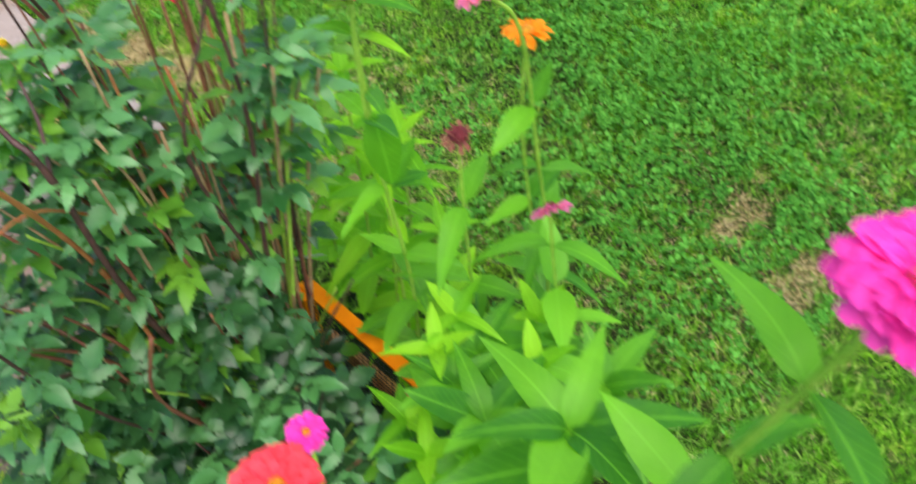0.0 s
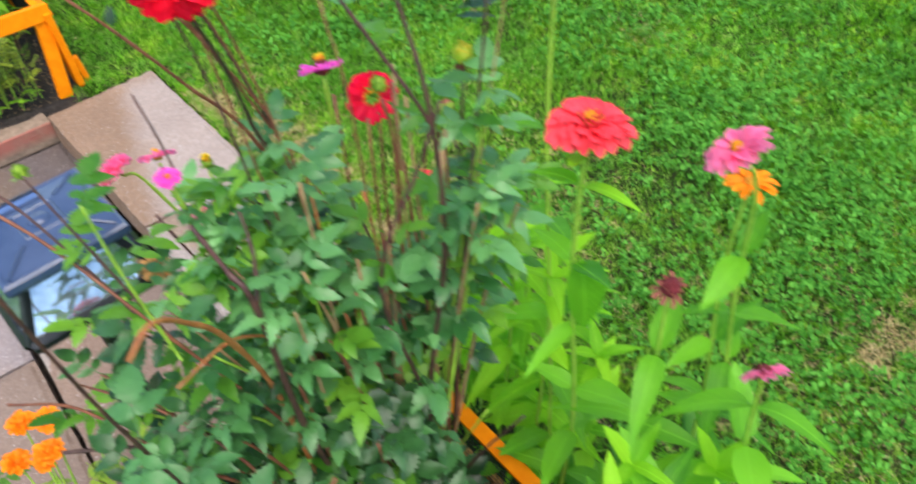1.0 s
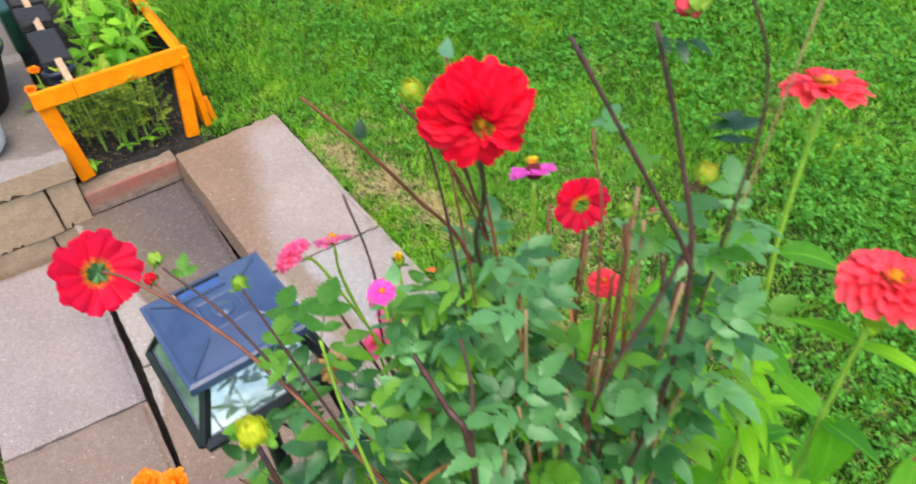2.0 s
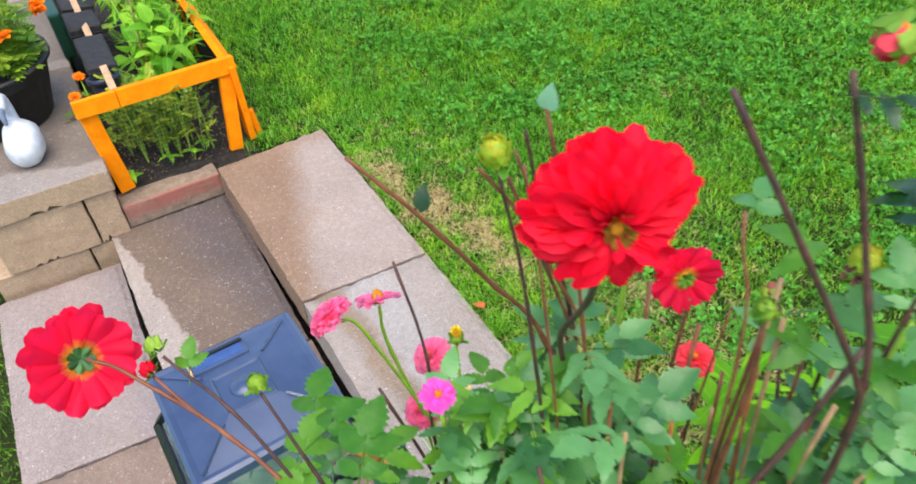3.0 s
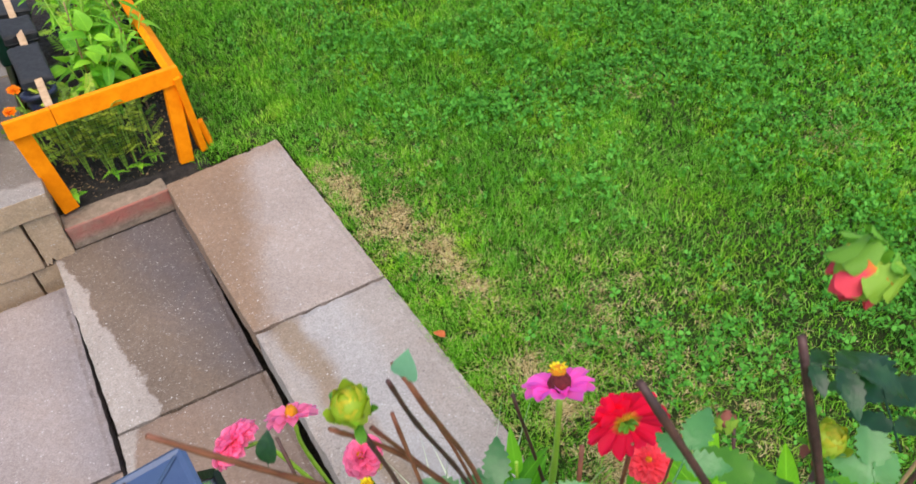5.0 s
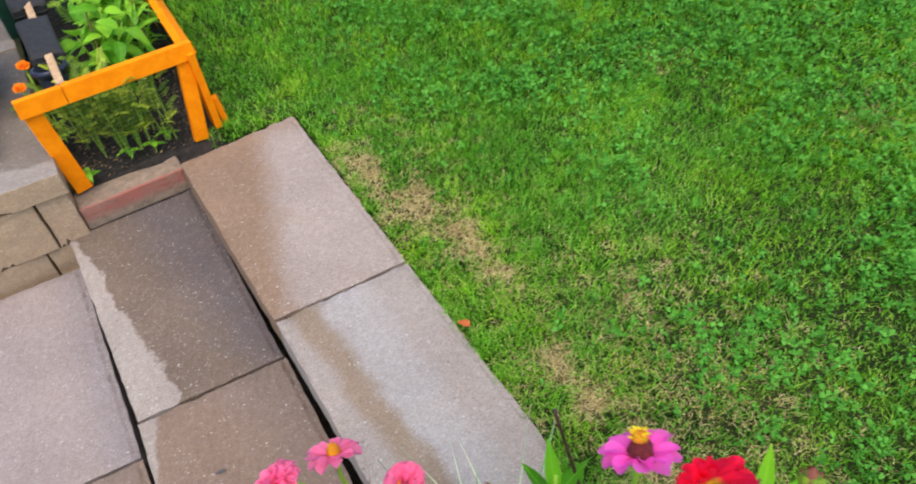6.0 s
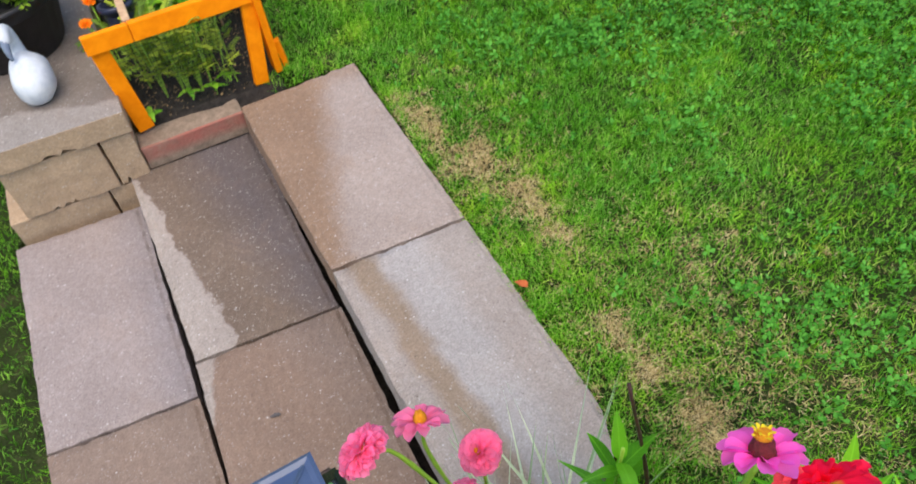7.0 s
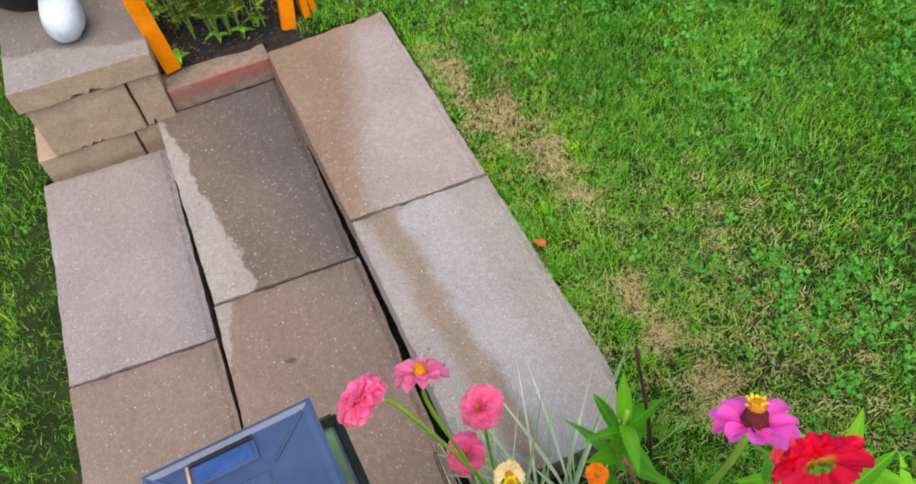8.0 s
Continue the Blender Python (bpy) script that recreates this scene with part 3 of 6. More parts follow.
xs = [-400, -60, -8, -2, -1.2, -0.625, -0.615, -0.31, -0.30, -0.265, -0.255, -0.205, -0.195, 0.095, 0.105, 0.15, 0.16, 0.314, 0.318, 1, 2, 4, 10, 60, 400]
ys = [-400, -60, -10, -4, -2, -1, -0.65, -0.635, 0, 0.62, 0.64, 1, 2, 4, 10, 60, 400]
gv = [(x, y, ground_height(x, y)) for y in ys for x in xs]
gf = [(j * len(xs) + i, j * len(xs) + i + 1, (j + 1) * len(xs) + i + 1, (j + 1) * len(xs) + i) for j in range(len(ys) - 1) for i in range(len(xs) - 1)]
tagged(new("ground", raw_mesh("ground", gv, gf, M_GROUND, False)), "earth under a mown lawn with thin patches", "ground", kind="structure")


# ---- three steps of paired concrete slabs ----
def slab(parent, corners, top, thick, mat, seed, chip=0.0):
    """A worn slab whose corners, in order far left, far right, near right, near left, are placed to fit the camera's
    view.
    chip: how much of the near right corner is cut off to fit that view."""
    fl, fr_, nr, nl = [Vector((*c, 0)) for c in corners]
    mid = (fl + fr_ + nr + nl) / 4
    bm = box_bm(1.0, 1.0, thick, 0, 0.0, seed, 36)
    for v in bm.verts:
        u, w = v.co.x + 0.5, v.co.y + 0.5
        p = nl.lerp(nr, u).lerp(fl.lerp(fr_, u), w) - mid
        edge = min(u, 1 - u) * 0.30, min(w, 1 - w) * 0.60
        if min(edge) < 0.003:
            p -= p.normalized() * 0.0035 * max(0.0, noise.noise(Vector((p.x * 38, p.y * 38, v.co.z * 60 + seed))))
        v.co.x, v.co.y = p.x, p.y
        if chip and u - w > 1 - chip:
            v.co.x -= 0.5 * (u - w - 1 + chip) * 0.30
            v.co.y += 0.5 * (u - w - 1 + chip) * 0.30
        v.co += noise.noise_vector(v.co * 28 + Vector((seed * 7.3, seed * 3.1, seed))) * 0.0016
        v.co += noise.noise_vector(v.co * 120 + Vector((seed, 0, 0))) * 0.0012
        if min(edge) < 0.009 and v.co.z > -0.012:
            v.co.z -= 0.0025 + 0.006 * max(0.0, noise.noise(v.co * 45 + Vector((seed * 5, 3, 0))))
    return part("slab", bm, mat, parent, "", pose(mid.x - parent.location.x, mid.y - parent.location.y, top - parent.location.z), False)


st = thing("step", (0.16, 0, 0.04), "top step of two buff concrete slabs with brown stains", "step", "garden steps")
slab(st, ((-0.004, 0.594), (0.302, 0.617), (0.314, 0.011), (0.019, 0.016)), 0.100, 0.090, M_S1A, 1)
slab(st, ((0.020, 0.009), (0.315, 0.004), (0.328, -0.588), (0.036, -0.592)), 0.101, 0.090, M_S1B, 2, 0.17)
st = thing("step", (-0.15, 0, -0.06), "middle step of two damp dark slabs with pale dry rims", "step", "garden steps")
slab(st, ((-0.311, 0.620), (0.004, 0.617), (0.008, 0.002), (-0.293, 0.012)), 0.0, 0.055, M_S2A, 3)
slab(st, ((-0.295, 0.005), (0.013, -0.005), (0.016, -0.603), (-0.306, -0.600)), 0.0, 0.055, M_S2B, 4)
st = thing("step", (-0.45, 0, -0.12), "bottom step of two pinkish grey concrete slabs beside the lower lawn", "step", "garden steps")
slab(st, ((-0.615, 0.568), (-0.316, 0.562), (-0.317, -0.026), (-0.613, -0.011)), -0.060, 0.055, M_S3A, 5)
slab(st, ((-0.613, -0.018), (-0.316, -0.033), (-0.315, -0.620), (-0.610, -0.620)), -0.060, 0.055, M_S3B, 6)
# added dark earth under the slabs, so the gaps between them look black
for x0, x1, y0, y1, z, t in ((0.07, 0.28, -0.57, 0.59, 0.009, 0.08), (-0.25, -0.05, -0.58, 0.59, -0.056, 0.06), (-0.609, 0.30, -0.60, 0.60, -0.116, 0.03)):
    bm = box_bm(x1 - x0, y1 - y0, t, 0.004, 0.0, 9, 3)
    tagged(part("footing", bm, M_SOIL, None, "", pose((x0 + x1) / 2, (y0 + y1) / 2, z)), "dark earth added under a slab step, behind its gaps", "footing", kind="structure")

# ---- brick edging at the head of the middle step ----
edging = thing("brick_edging", (-0.13, 0.635, 0.0), "weathered brick edging with worn red paint along a planter", "edging", kind="structure")
part("brick", box_bm(0.256, 0.068, 0.068, 0.004, 0.002, 3, 5), M_BRICK, edging, "", pose(-0.0005, 0.005, 0.070, 0, 0, 2.0))

# ---- low retaining wall of tumbled blocks, capped with slabs ----
wall = thing("retaining_wall", (-0.42, 0.60, -0.11), "low retaining wall of buff concrete blocks capped with slabs", "wall", kind="structure")


def block(x0, x1, y0, y1, z0, z1, seed, mat=M_BLOCK, name="block", label=""):
    bm = box_bm(x1 - x0, y1 - y0, z1 - z0, 0.004, 0.0018, seed, 30 if y0 < 0.62 else 3)
    for v in bm.verts:
        if v.co.y < 0 and v.co.z < -(z1 - z0) + 0.02:
            v.co.z += 0.036 * max(0.0, noise.noise(Vector((v.co.x * 120 + seed * 3.7, 0.5, seed))) + 0.22) * max(0.0, 1 - abs(v.co.x + 0.01) / 0.045)
    o = wall.location
    ob = part(name, bm, mat, wall, label, pose((x0 + x1) / 2 - o.x, (y0 + y1) / 2 - o.y, z1 - o.z))
    if mat is not M_BLOCK:
        ob.data.materials.append(M_BLOCK)
        for f in ob.data.polygons:
            f.material_index = 0 if f.normal.z > 0.6 else 1
    return ob


for k in range(8):
    y0, y1 = 0.590 + 0.305 * k, 0.590 + 0.305 * (k + 1) - 0.004
    block(-0.600, -0.372, y0 + 0.008, y1, -0.118, -0.012, k + 10)
    block(-0.367, -0.262, y0 + 0.010, y1, -0.118, -0.014, k + 20)
    block(-0.556, -0.336, y0, y1, -0.008, 0.139, k + 30)
    block(-0.331, -0.260, y0 + 0.004, y1, -0.010, 0.137, k + 40)
for k in range(4):
    block(-0.566, -0.252, 0.580 + 0.61 * k, 0.580 + 0.61 * (k + 1) - 0.005, 0.143, 0.203, k + 50, M_CAP, "cap_slab", "damp grey cap slab with a pale dry edge")

# ---- planter beyond the steps: soil and orange frame with netting ----
soil = bmesh.new()
bmesh.ops.create_grid(soil, x_segments=40, y_segments=120, size=0.5)
for v in soil.verts:
    v.co = Vector((v.co.x * 0.372 - 0.062, v.co.y * 1.78 + 1.52, 0.076))
    if v.co.y < 0.67:
        v.co.z = 0.064
    v.co.z += 0.008 * noise.noise(v.co * 14) + 0.004 * noise.noise(v.co * 60)
tagged(part("planter_soil", soil, M_SOIL, None, "", None, True), "dark crumbly potting soil filling a planter", "soil", kind="structure")
crumbs = []
for k in range(900):
    c = Vector((R.uniform(-0.22, 0.11), R.uniform(0.68, 1.1), 0.080))
    c.z += 0.012 * noise.noise(c * 14)
    s = R.uniform(0.002, 0.006)
    v = [tuple(c + Vector((R.uniform(-s, s), R.uniform(-s, s), R.uniform(0, s)))) for _ in range(4)]
    crumbs.append((v, [(0, 1, 2), (0, 2, 3), (0, 1, 3), (1, 2, 3)]))
tagged(new("wood_chips", raw_mesh("wood_chips", *join_geo(crumbs), M_TAN_STEM, False)), "pale bark chips strewn over potting soil", "mulch", kind="stuff")

FACE = (0.14, -1.0, 0.12)


def netting(parent, corners, nu, nv, r=0.0007):
    """Square plastic netting between four corners: two families of thin strands."""
    a, b, c, d = [Vector(p) - parent.location for p in corners]
    out = []
    for i in range(1, nu):
        f = i / nu
        out.append(thin_stick(a.lerp(b, f), d.lerp(c, f), r))
    for i in range(1, nv):
        f = i / nv
        out.append(thin_stick(a.lerp(d, f), b.lerp(c, f), r))
    return placed("netting", raw_mesh("netting", *join_geo(out), M_NET, False), parent, None, "black square plastic netting")


fr = thing("planter_frame", (-0.06, 0.66, 0.08), "bright orange painted timber planter frame with black netting", "planter", "orange planter frames")
board("top_rail", (-0.268, 0.640, 0.340), (-0.168, 0.6538, 0.3342), 0.042, 0.019, FACE, M_ORANGE, fr)
board("top_rail", (-0.1665, 0.6540, 0.3342), (0.131, 0.695, 0.317), 0.043, 0.021, FACE, M_ORANGE, fr)
board("post", (-0.246, 0.6505, 0.328), (-0.226, 0.650, 0.082), 0.040, 0.018, FACE, M_ORANGE, fr)
board("post", (0.103, 0.696, 0.306), (0.074, 0.676, 0.080), 0.036, 0.018, FACE, M_ORANGE, fr)
board("side_post", (0.126, 0.706, 0.316), (0.134, 0.714, 0.088), 0.046, 0.018, (1, 0.1, 0), M_ORANGE, fr)
board("foot", (0.148, 0.716, 0.165), (0.158, 0.712, 0.088), 0.022, 0.014, (1, -0.2, 0), M_ORANGE, fr)
board("side_rail", (0.126, 0.700, 0.320), (0.117, 1.75, 0.325), 0.036, 0.020, (0.75, 0, 0.6), M_ORANGE, fr)
board("side_post", (0.125, 1.30, 0.315), (0.140, 1.30, 0.085), 0.034, 0.018, (1, 0.1, 0), M_ORANGE, fr)
board("back_rail", (0.13, 1.74, 0.330), (-0.26, 1.70, 0.330), 0.040, 0.020, (0, 1, 0), M_ORANGE, fr)
netting(fr, [(-0.235, 0.667, 0.325), (0.105, 0.708, 0.305), (0.060, 0.690, 0.086), (-0.215, 0.664, 0.086)], 26, 20, 0.0005)
netting(fr, [(0.118, 0.72, 0.312), (0.108, 1.7, 0.315), (0.125, 1.7, 0.085), (0.130, 0.73, 0.085)], 90, 22, 0.0014)

# raw timber rail, wrapped here and there in black cloth
rail = thing("timber_rail", (-0.17, 0.70, 0.08), "raw timber rail partly wrapped in black ground cloth", "rail")
board("rail", (-0.168, 0.705, 0.338), (-0.180, 1.72, 0.352), 0.018, 0.014, (0, 0, 1), M_RAWWOOD, rail)
for y0, y1, w in ((0.84, 1.02, 0.075), (1.10, 1.20, 0.085), (1.25, 1.65, 0.09)):
    m, ln = board_matrix((-0.172, y0, 0.344), (-0.176, y1, 0.350), (0.1, 0, 1))
    inv = Matrix.Translation(rail.location).inverted()
    part("cloth_wrap", box_bm(w, ln, 0.03, 0.006, 0.004, y0 * 10, 5), M_BLACK, rail, "black woven ground cloth", inv @ m, True)


def pot_mesh(name, r0, r1, h, mat, sides=28, lip=0.012):
    """A tapered nursery pot: hollow, with a rolled lip."""
    prof = [(0.0, 0.0), (r0 * 0.96, 0.0), (r0, 0.006), (r1 * 0.97, h - lip), (r1 + 0.006, h - lip), (r1 + 0.006, h), (r1 - 0.003, h), (r1 * 0.95, h - 0.03), (r0 * 0.95, 0.02), (0.0, 0.02)]
    verts = [(r * math.cos(2 * math.pi * k / sides), r * math.sin(2 * math.pi * k / sides), z) for r, z in prof for k in range(sides)]
    faces = [(i * sides + k, i * sides + (k + 1) % sides, (i + 1) * sides + (k + 1) % sides, (i + 1) * sides + k) for i in range(len(prof) - 1) for k in range(sides)]
    return raw_mesh(name, verts, faces, mat)


# a pot shape stands in for a rolled black and blue bundle
tagged(new("rolled_bundle", pot_mesh("rolled_bundle", 0.028, 0.036, 0.09, M_NAVY)), "rolled black and blue bundle, shaped as a small pot", "pot").matrix_world = pose(-0.180, 0.800, 0.235, -12, 0, 0)
bit = raw_mesh("withered_leaf", *blade_geo(0.024, 0.009, 6, 0.3, 0.2, 0.8, 0.1), plain_material("withered_leaf", (0.05, 0.045, 0.045), (0.13, 0.11, 0.10), 90.0, 0.8))
tagged(new("withered_leaf", bit), "small dark withered leaf lying on the damp middle step", "leaf").matrix_world = pose(-0.175, -0.183, 0.0035, 2, 0, 75)
tagged(new("plastic_trough", mesh_of("plastic_trough", box_bm(0.035, 0.5, 0.14, 0.008, 0.001, 2, 3), M_GREENPOT)), "dark green plastic trough standing behind the wall cap", "trough").matrix_world = pose(-0.248, 1.48, 0.345, 0, 0, 2)

# ---- big black pot of marigolds and the white swan on the wall cap ----
POT = Vector((-0.452, 0.985, 0.203))
pot = thing("flower_pot", POT, "large black plastic pot of marigolds on the wall cap", "pot")
placed("pot", pot_mesh("pot", 0.130, 0.173, 0.168, M_POT), pot)
bm = bmesh.new()
bmesh.ops.create_circle(bm, cap_ends=True, segments=28, radius=0.158)
part("potting_soil", bm, M_SOIL, pot, "", pose(0, 0, 0.14))


def marigold(parent, base, top, n_leaves, blooms, size=0.02, leaf=0.07, mat=M_ORANGE_PETAL, wide=0.62):
    """A bushy marigold: feathery leaves on branching stems, orange pompom heads."""
    base, top = Vector(base), Vector(top)
    for k in range(n_leaves):
        a = R.uniform(0, 2 * math.pi)
        f = R.uniform(0.35, 1.0)
        spread = (top - base).length * wide
        tip = base.lerp(top, f) + Vector((math.cos(a), math.sin(a), R.uniform(-0.1, 0.35))) * spread * R.uniform(0.3, 1.0)
        mid = base.lerp(tip, 0.5) + Vector((0, 0, 0.02))
        if k % 4 == 0:
            stalk(parent, [base, mid, tip], 0.0022, 0.0012, M_GREEN_STEM)
        for s in range(3):
            leaf_on(parent, MARI_LEAVES, base.lerp(tip, 0.55 + 0.2 * s), (math.cos(a + s * 1.9), math.sin(a + s * 1.9), R.uniform(-0.1, 0.6)), leaf * R.uniform(0.7, 1.2))
    for i, b in enumerate(blooms):
        b = Vector(b)
        stalk(parent, [base, base.lerp(b, 0.6) + Vector((0, 0, 0.03)), b], 0.002, 0.0014, M_GREEN_STEM)
        flower(parent, b, (R.uniform(-0.3, 0.3), R.uniform(-0.5, 0), 1), size, [(11, 0.1, 1.0, 8), (9, 0.05, 0.8, 30), (7, 0.0, 0.55, 55)], mat, 0.6, M_DISC_ORANGE, 0.3, 0.25, "", 0, None, i)


marigold(pot, POT + Vector((0, 0, 0.14)), POT + Vector((0.0, 0.0, 0.34)), 84,
         [POT + Vector(p) for p in ((0.055, -0.10, 0.30), (0.19, 0.06, 0.25), (-0.08, 0.05, 0.36), (0.10, 0.12, 0.34), (0.03, -0.02, 0.37), (0.185, 0.10, 0.22))], 0.024, 0.066, M_ORANGE_PETAL, 1.0)

marigold(pot, POT + Vector((0.06, -0.05, 0.13)), POT + Vector((0.075, -0.055, 0.25)), 40, [POT + Vector((0.10, -0.12, 0.26)), POT + Vector((0.03, -0.15, 0.27))], 0.024, 0.064, M_ORANGE_PETAL, 1.0)

SWAN = Vector((-0.406, 0.735, 0.203))
bm = bmesh.new()
bmesh.ops.create_uvsphere(bm, u_segments=24, v_segments=16, radius=1.0)
for v in bm.verts:
    z = v.co.z
    v.co = Vector((v.co.x * 0.046 * (1 - 0.12 * z), v.co.y * 0.066 + 0.01 * z, max(-0.052, z * 0.058) + 0.052))
    wing = max(0.0, 1 - abs(abs(v.co.x) - 0.030) / 0.016) * max(0.0, 1 - abs(v.co.z - 0.062) / 0.04)
    v.co.x *= 1 + 0.16 * wing
    v.co += noise.noise_vector(v.co * 40) * 0.0026 + noise.noise_vector(v.co * 19) * 0.005
swan_body = bm
neck = tube_mesh("neck", [(-0.006, 0.036, 0.075), (-0.008, 0.050, 0.118), (-0.008, 0.042, 0.152), (-0.010, 0.022, 0.164), (-0.012, 0.004, 0.154)], 0.021, 0.015, M_SWAN, 12, 6)
swan_body.from_mesh(neck)
hd = bmesh.new()
bmesh.ops.create_uvsphere(hd, u_segments=12, v_segments=8, radius=0.017)
for v in hd.verts:
    v.co = Vector((v.co.x * 0.9 - 0.011, v.co.y * 1.15 + 0.010, v.co.z + 0.155))
tmp = bpy.data.meshes.new("head")
hd.to_mesh(tmp)
swan_body.from_mesh(tmp)
bmesh.ops.recalc_face_normals(swan_body, faces=swan_body.faces[:])
bmesh.ops.scale(swan_body, vec=(0.94, 0.94, 0.98), verts=swan_body.verts[:])
swan = thing("swan_ornament", SWAN, "white glazed swan ornament sitting on the wall cap", "ornament")
part("body", swan_body, M_SWAN, swan, "", None, True)
placed("beak", tube_mesh("beak", [(-0.012, 0.002, 0.152), (-0.014, -0.010, 0.134), (-0.014, -0.014, 0.112)], 0.011, 0.004, M_BEAK, 8, 4), swan, None, "grey blue beak")

# ---- greens, herbs and marigolds in the planter ----
for k in range(10):
    b = Vector((R.uniform(-0.13, 0.06), 0.93 + 0.075 * k + R.uniform(-0.02, 0.02), 0.085))
    p = thing("leafy_green", b, "lush light green leafy vegetable growing in the planter", "plant", "planter greens")
    h = R.uniform(0.20, 0.34)
    for s in range(5):
        tip = b + Vector((R.uniform(-0.09, 0.09), R.uniform(-0.10, 0.10), h * R.uniform(0.7, 1.15)))
        pts = [b, b.lerp(tip, 0.5) + Vector((0, 0, 0.03)), tip]
        stalk(p, pts, 0.003, 0.0015, M_GREEN_STEM)
        leaf_pairs(p, LANCE_LEAVES if k % 3 else GREENS_LEAVES, pts, 0.09, 0.032, 0.045, 0.064, 0.1)
        leaf_on(p, LANCE_LEAVES if k % 3 else GREENS_LEAVES, tip, (R.uniform(-1, 1), R.uniform(-1, 1), 0.9), 0.064)
for x, y, h in ((0.05, 0.98, 0.40), (0.02, 1.10, 0.44), (-0.07, 0.96, 0.36), (0.07, 1.20, 0.42), (-0.02, 1.30, 0.46)):
    b = Vector((x, y, 0.085))
    p = thing("bolting_green", b, "tall pale leafy vegetable run to seed in the planter", "plant", "planter greens")
    pts = [b, b + Vector((0.01, 0.0, h * 0.5)), b + Vector((R.uniform(-0.03, 0.03), R.uniform(-0.03, 0.03), h))]
    stalk(p, pts, 0.0035, 0.0015, M_TAN_STEM)
    leaf_pairs(p, LANCE_LEAVES, pts, 0.10, 0.03, 0.06, 0.03, 0.0)
    for s in range(7):
        a = s * 0.9
        t0 = pts[2] - Vector((0, 0, 0.018 * s))
        stalk(p, [t0, t0 + Vector((math.cos(a) * 0.012, math.sin(a) * 0.012, 0.02)), t0 + Vector((math.cos(a) * 0.02, math.sin(a) * 0.02, 0.045))], 0.0014, 0.0008, M_GREEN_STEM)
        leaf_on(p, HERB_LEAVES, t0, (math.cos(a), math.sin(a), 1.2), 0.04)
for k in range(12):
    b = Vector((-0.175 + 0.019 * k + R.uniform(-0.012, 0.012), 0.735 + R.uniform(-0.03, 0.10), 0.085))
    p = thing("herb", b, "feathery yellow green herb seedling behind the netting", "plant", "planter herbs")
    for s in range(7 if k < 7 else 2):
        a = R.uniform(0, 6.28)
        tip = b + Vector((math.cos(a) * 0.028, math.sin(a) * 0.025, R.uniform(0.12, 0.24)))
        stalk(p, [b, b.lerp(tip, 0.5) + Vector((0, 0, 0.02)), tip], 0.0016, 0.0008, M_GREEN_STEM)
        for q in range(4):
            leaf_on(p, HERB_LEAVES, b.lerp(tip, 0.35 + 0.2 * q), (math.cos(a + q * 2), math.sin(a + q * 2), 0.7), R.uniform(0.035, 0.06))
for x, y in ((-0.10, 0.70), (-0.205, 0.665), (0.0, 0.72), (-0.04, 0.69)):
    b = Vector((x, y, 0.085))
    p = thing("seedling", b, "small bright green seedling at the planter edge", "plant", "seedlings")
    stalk(p, [b, b + Vector((0.002, 0, 0.02)), b + Vector((0, -0.002, 0.035))], 0.0012, 0.0008, M_GREEN_STEM)
    for a in range(4):
        leaf_on(p, GREENS_LEAVES, b + Vector((0, 0, 0.02 + 0.004 * a)), (math.cos(a * 1.6), math.sin(a * 1.6), 0.5), 0.028)
b = Vector((-0.225, 0.84, 0.10))
p = thing("marigold_plant", b, "leggy marigold with orange heads leaning over the wall cap", "plant", "marigolds")
marigold(p, b, b + Vector((-0.03, 0.02, 0.16)), 8, [(-0.235, 0.90, 0.30), (-0.262, 0.86, 0.27)], 0.016, 0.06)
b = Vector((-0.05, 1.02, 0.09))
p = thing("marigold_plant", b, "tall marigold with orange heads among the greens", "plant", "marigolds")
marigold(p, b, b + Vector((0.0, 0.06, 0.26)), 8, [(-0.09, 1.16, 0.44), (0.02, 1.22, 0.42), (0.10, 1.02, 0.40)], 0.02, 0.07)

# ---- solar lamp on a stake at the foot of the steps ----
LAMP = Vector((-0.172, -0.748, -0.105))
lamp = thing("solar_lamp", LAMP, "dark blue plastic solar lamp with hipped lid on a stake", "lamp")
TOP = 0.805 + 0.105
lm = pose(0, 0, 0, 0, 0, 4.0)
h = 0.0585
bm = bmesh.new()
rings = []
for s, z in ((h - 0.004, TOP - 0.016), (h, TOP - 0.010), (h, TOP - 0.002), (h - 0.003, TOP), (h - 0.007, TOP - 0.001), (0.020, TOP + 0.006), (0.0185, TOP + 0.0075), (0.017, TOP + 0.006)):
    rings.append([bm.verts.new((sx * s, sy * s, z)) for sx, sy in ((-1, -1), (1, -1), (1, 1), (-1, 1))])
for a, c in zip(rings, rings[1:]):
    for k in range(4):
        bm.faces.new((a[k], a[(k + 1) % 4], c[(k + 1) % 4], c[k]))
bm.faces.new(rings[-1])
bm.faces.new(list(reversed(rings[0])))
lid = part("lid", bm, M_LAMP, lamp, "hipped dark plastic lid", lm)
for k in range(4):
    a = math.radians(45 + 90 * k)
    u = Vector((math.cos(a), math.sin(a), 0)) * math.sqrt(2)
    geo = [thin_stick(u * (h - 0.008) + Vector((0, 0, TOP + 0.0005)), u * 0.024 + Vector((0, 0, TOP + 0.0062)), 0.0013)]
    placed("hip_rib", raw_mesh("hip_rib", *join_geo(geo), M_LAMP, False), lid)
slope = math.degrees(math.atan2(0.007, h - 0.027))
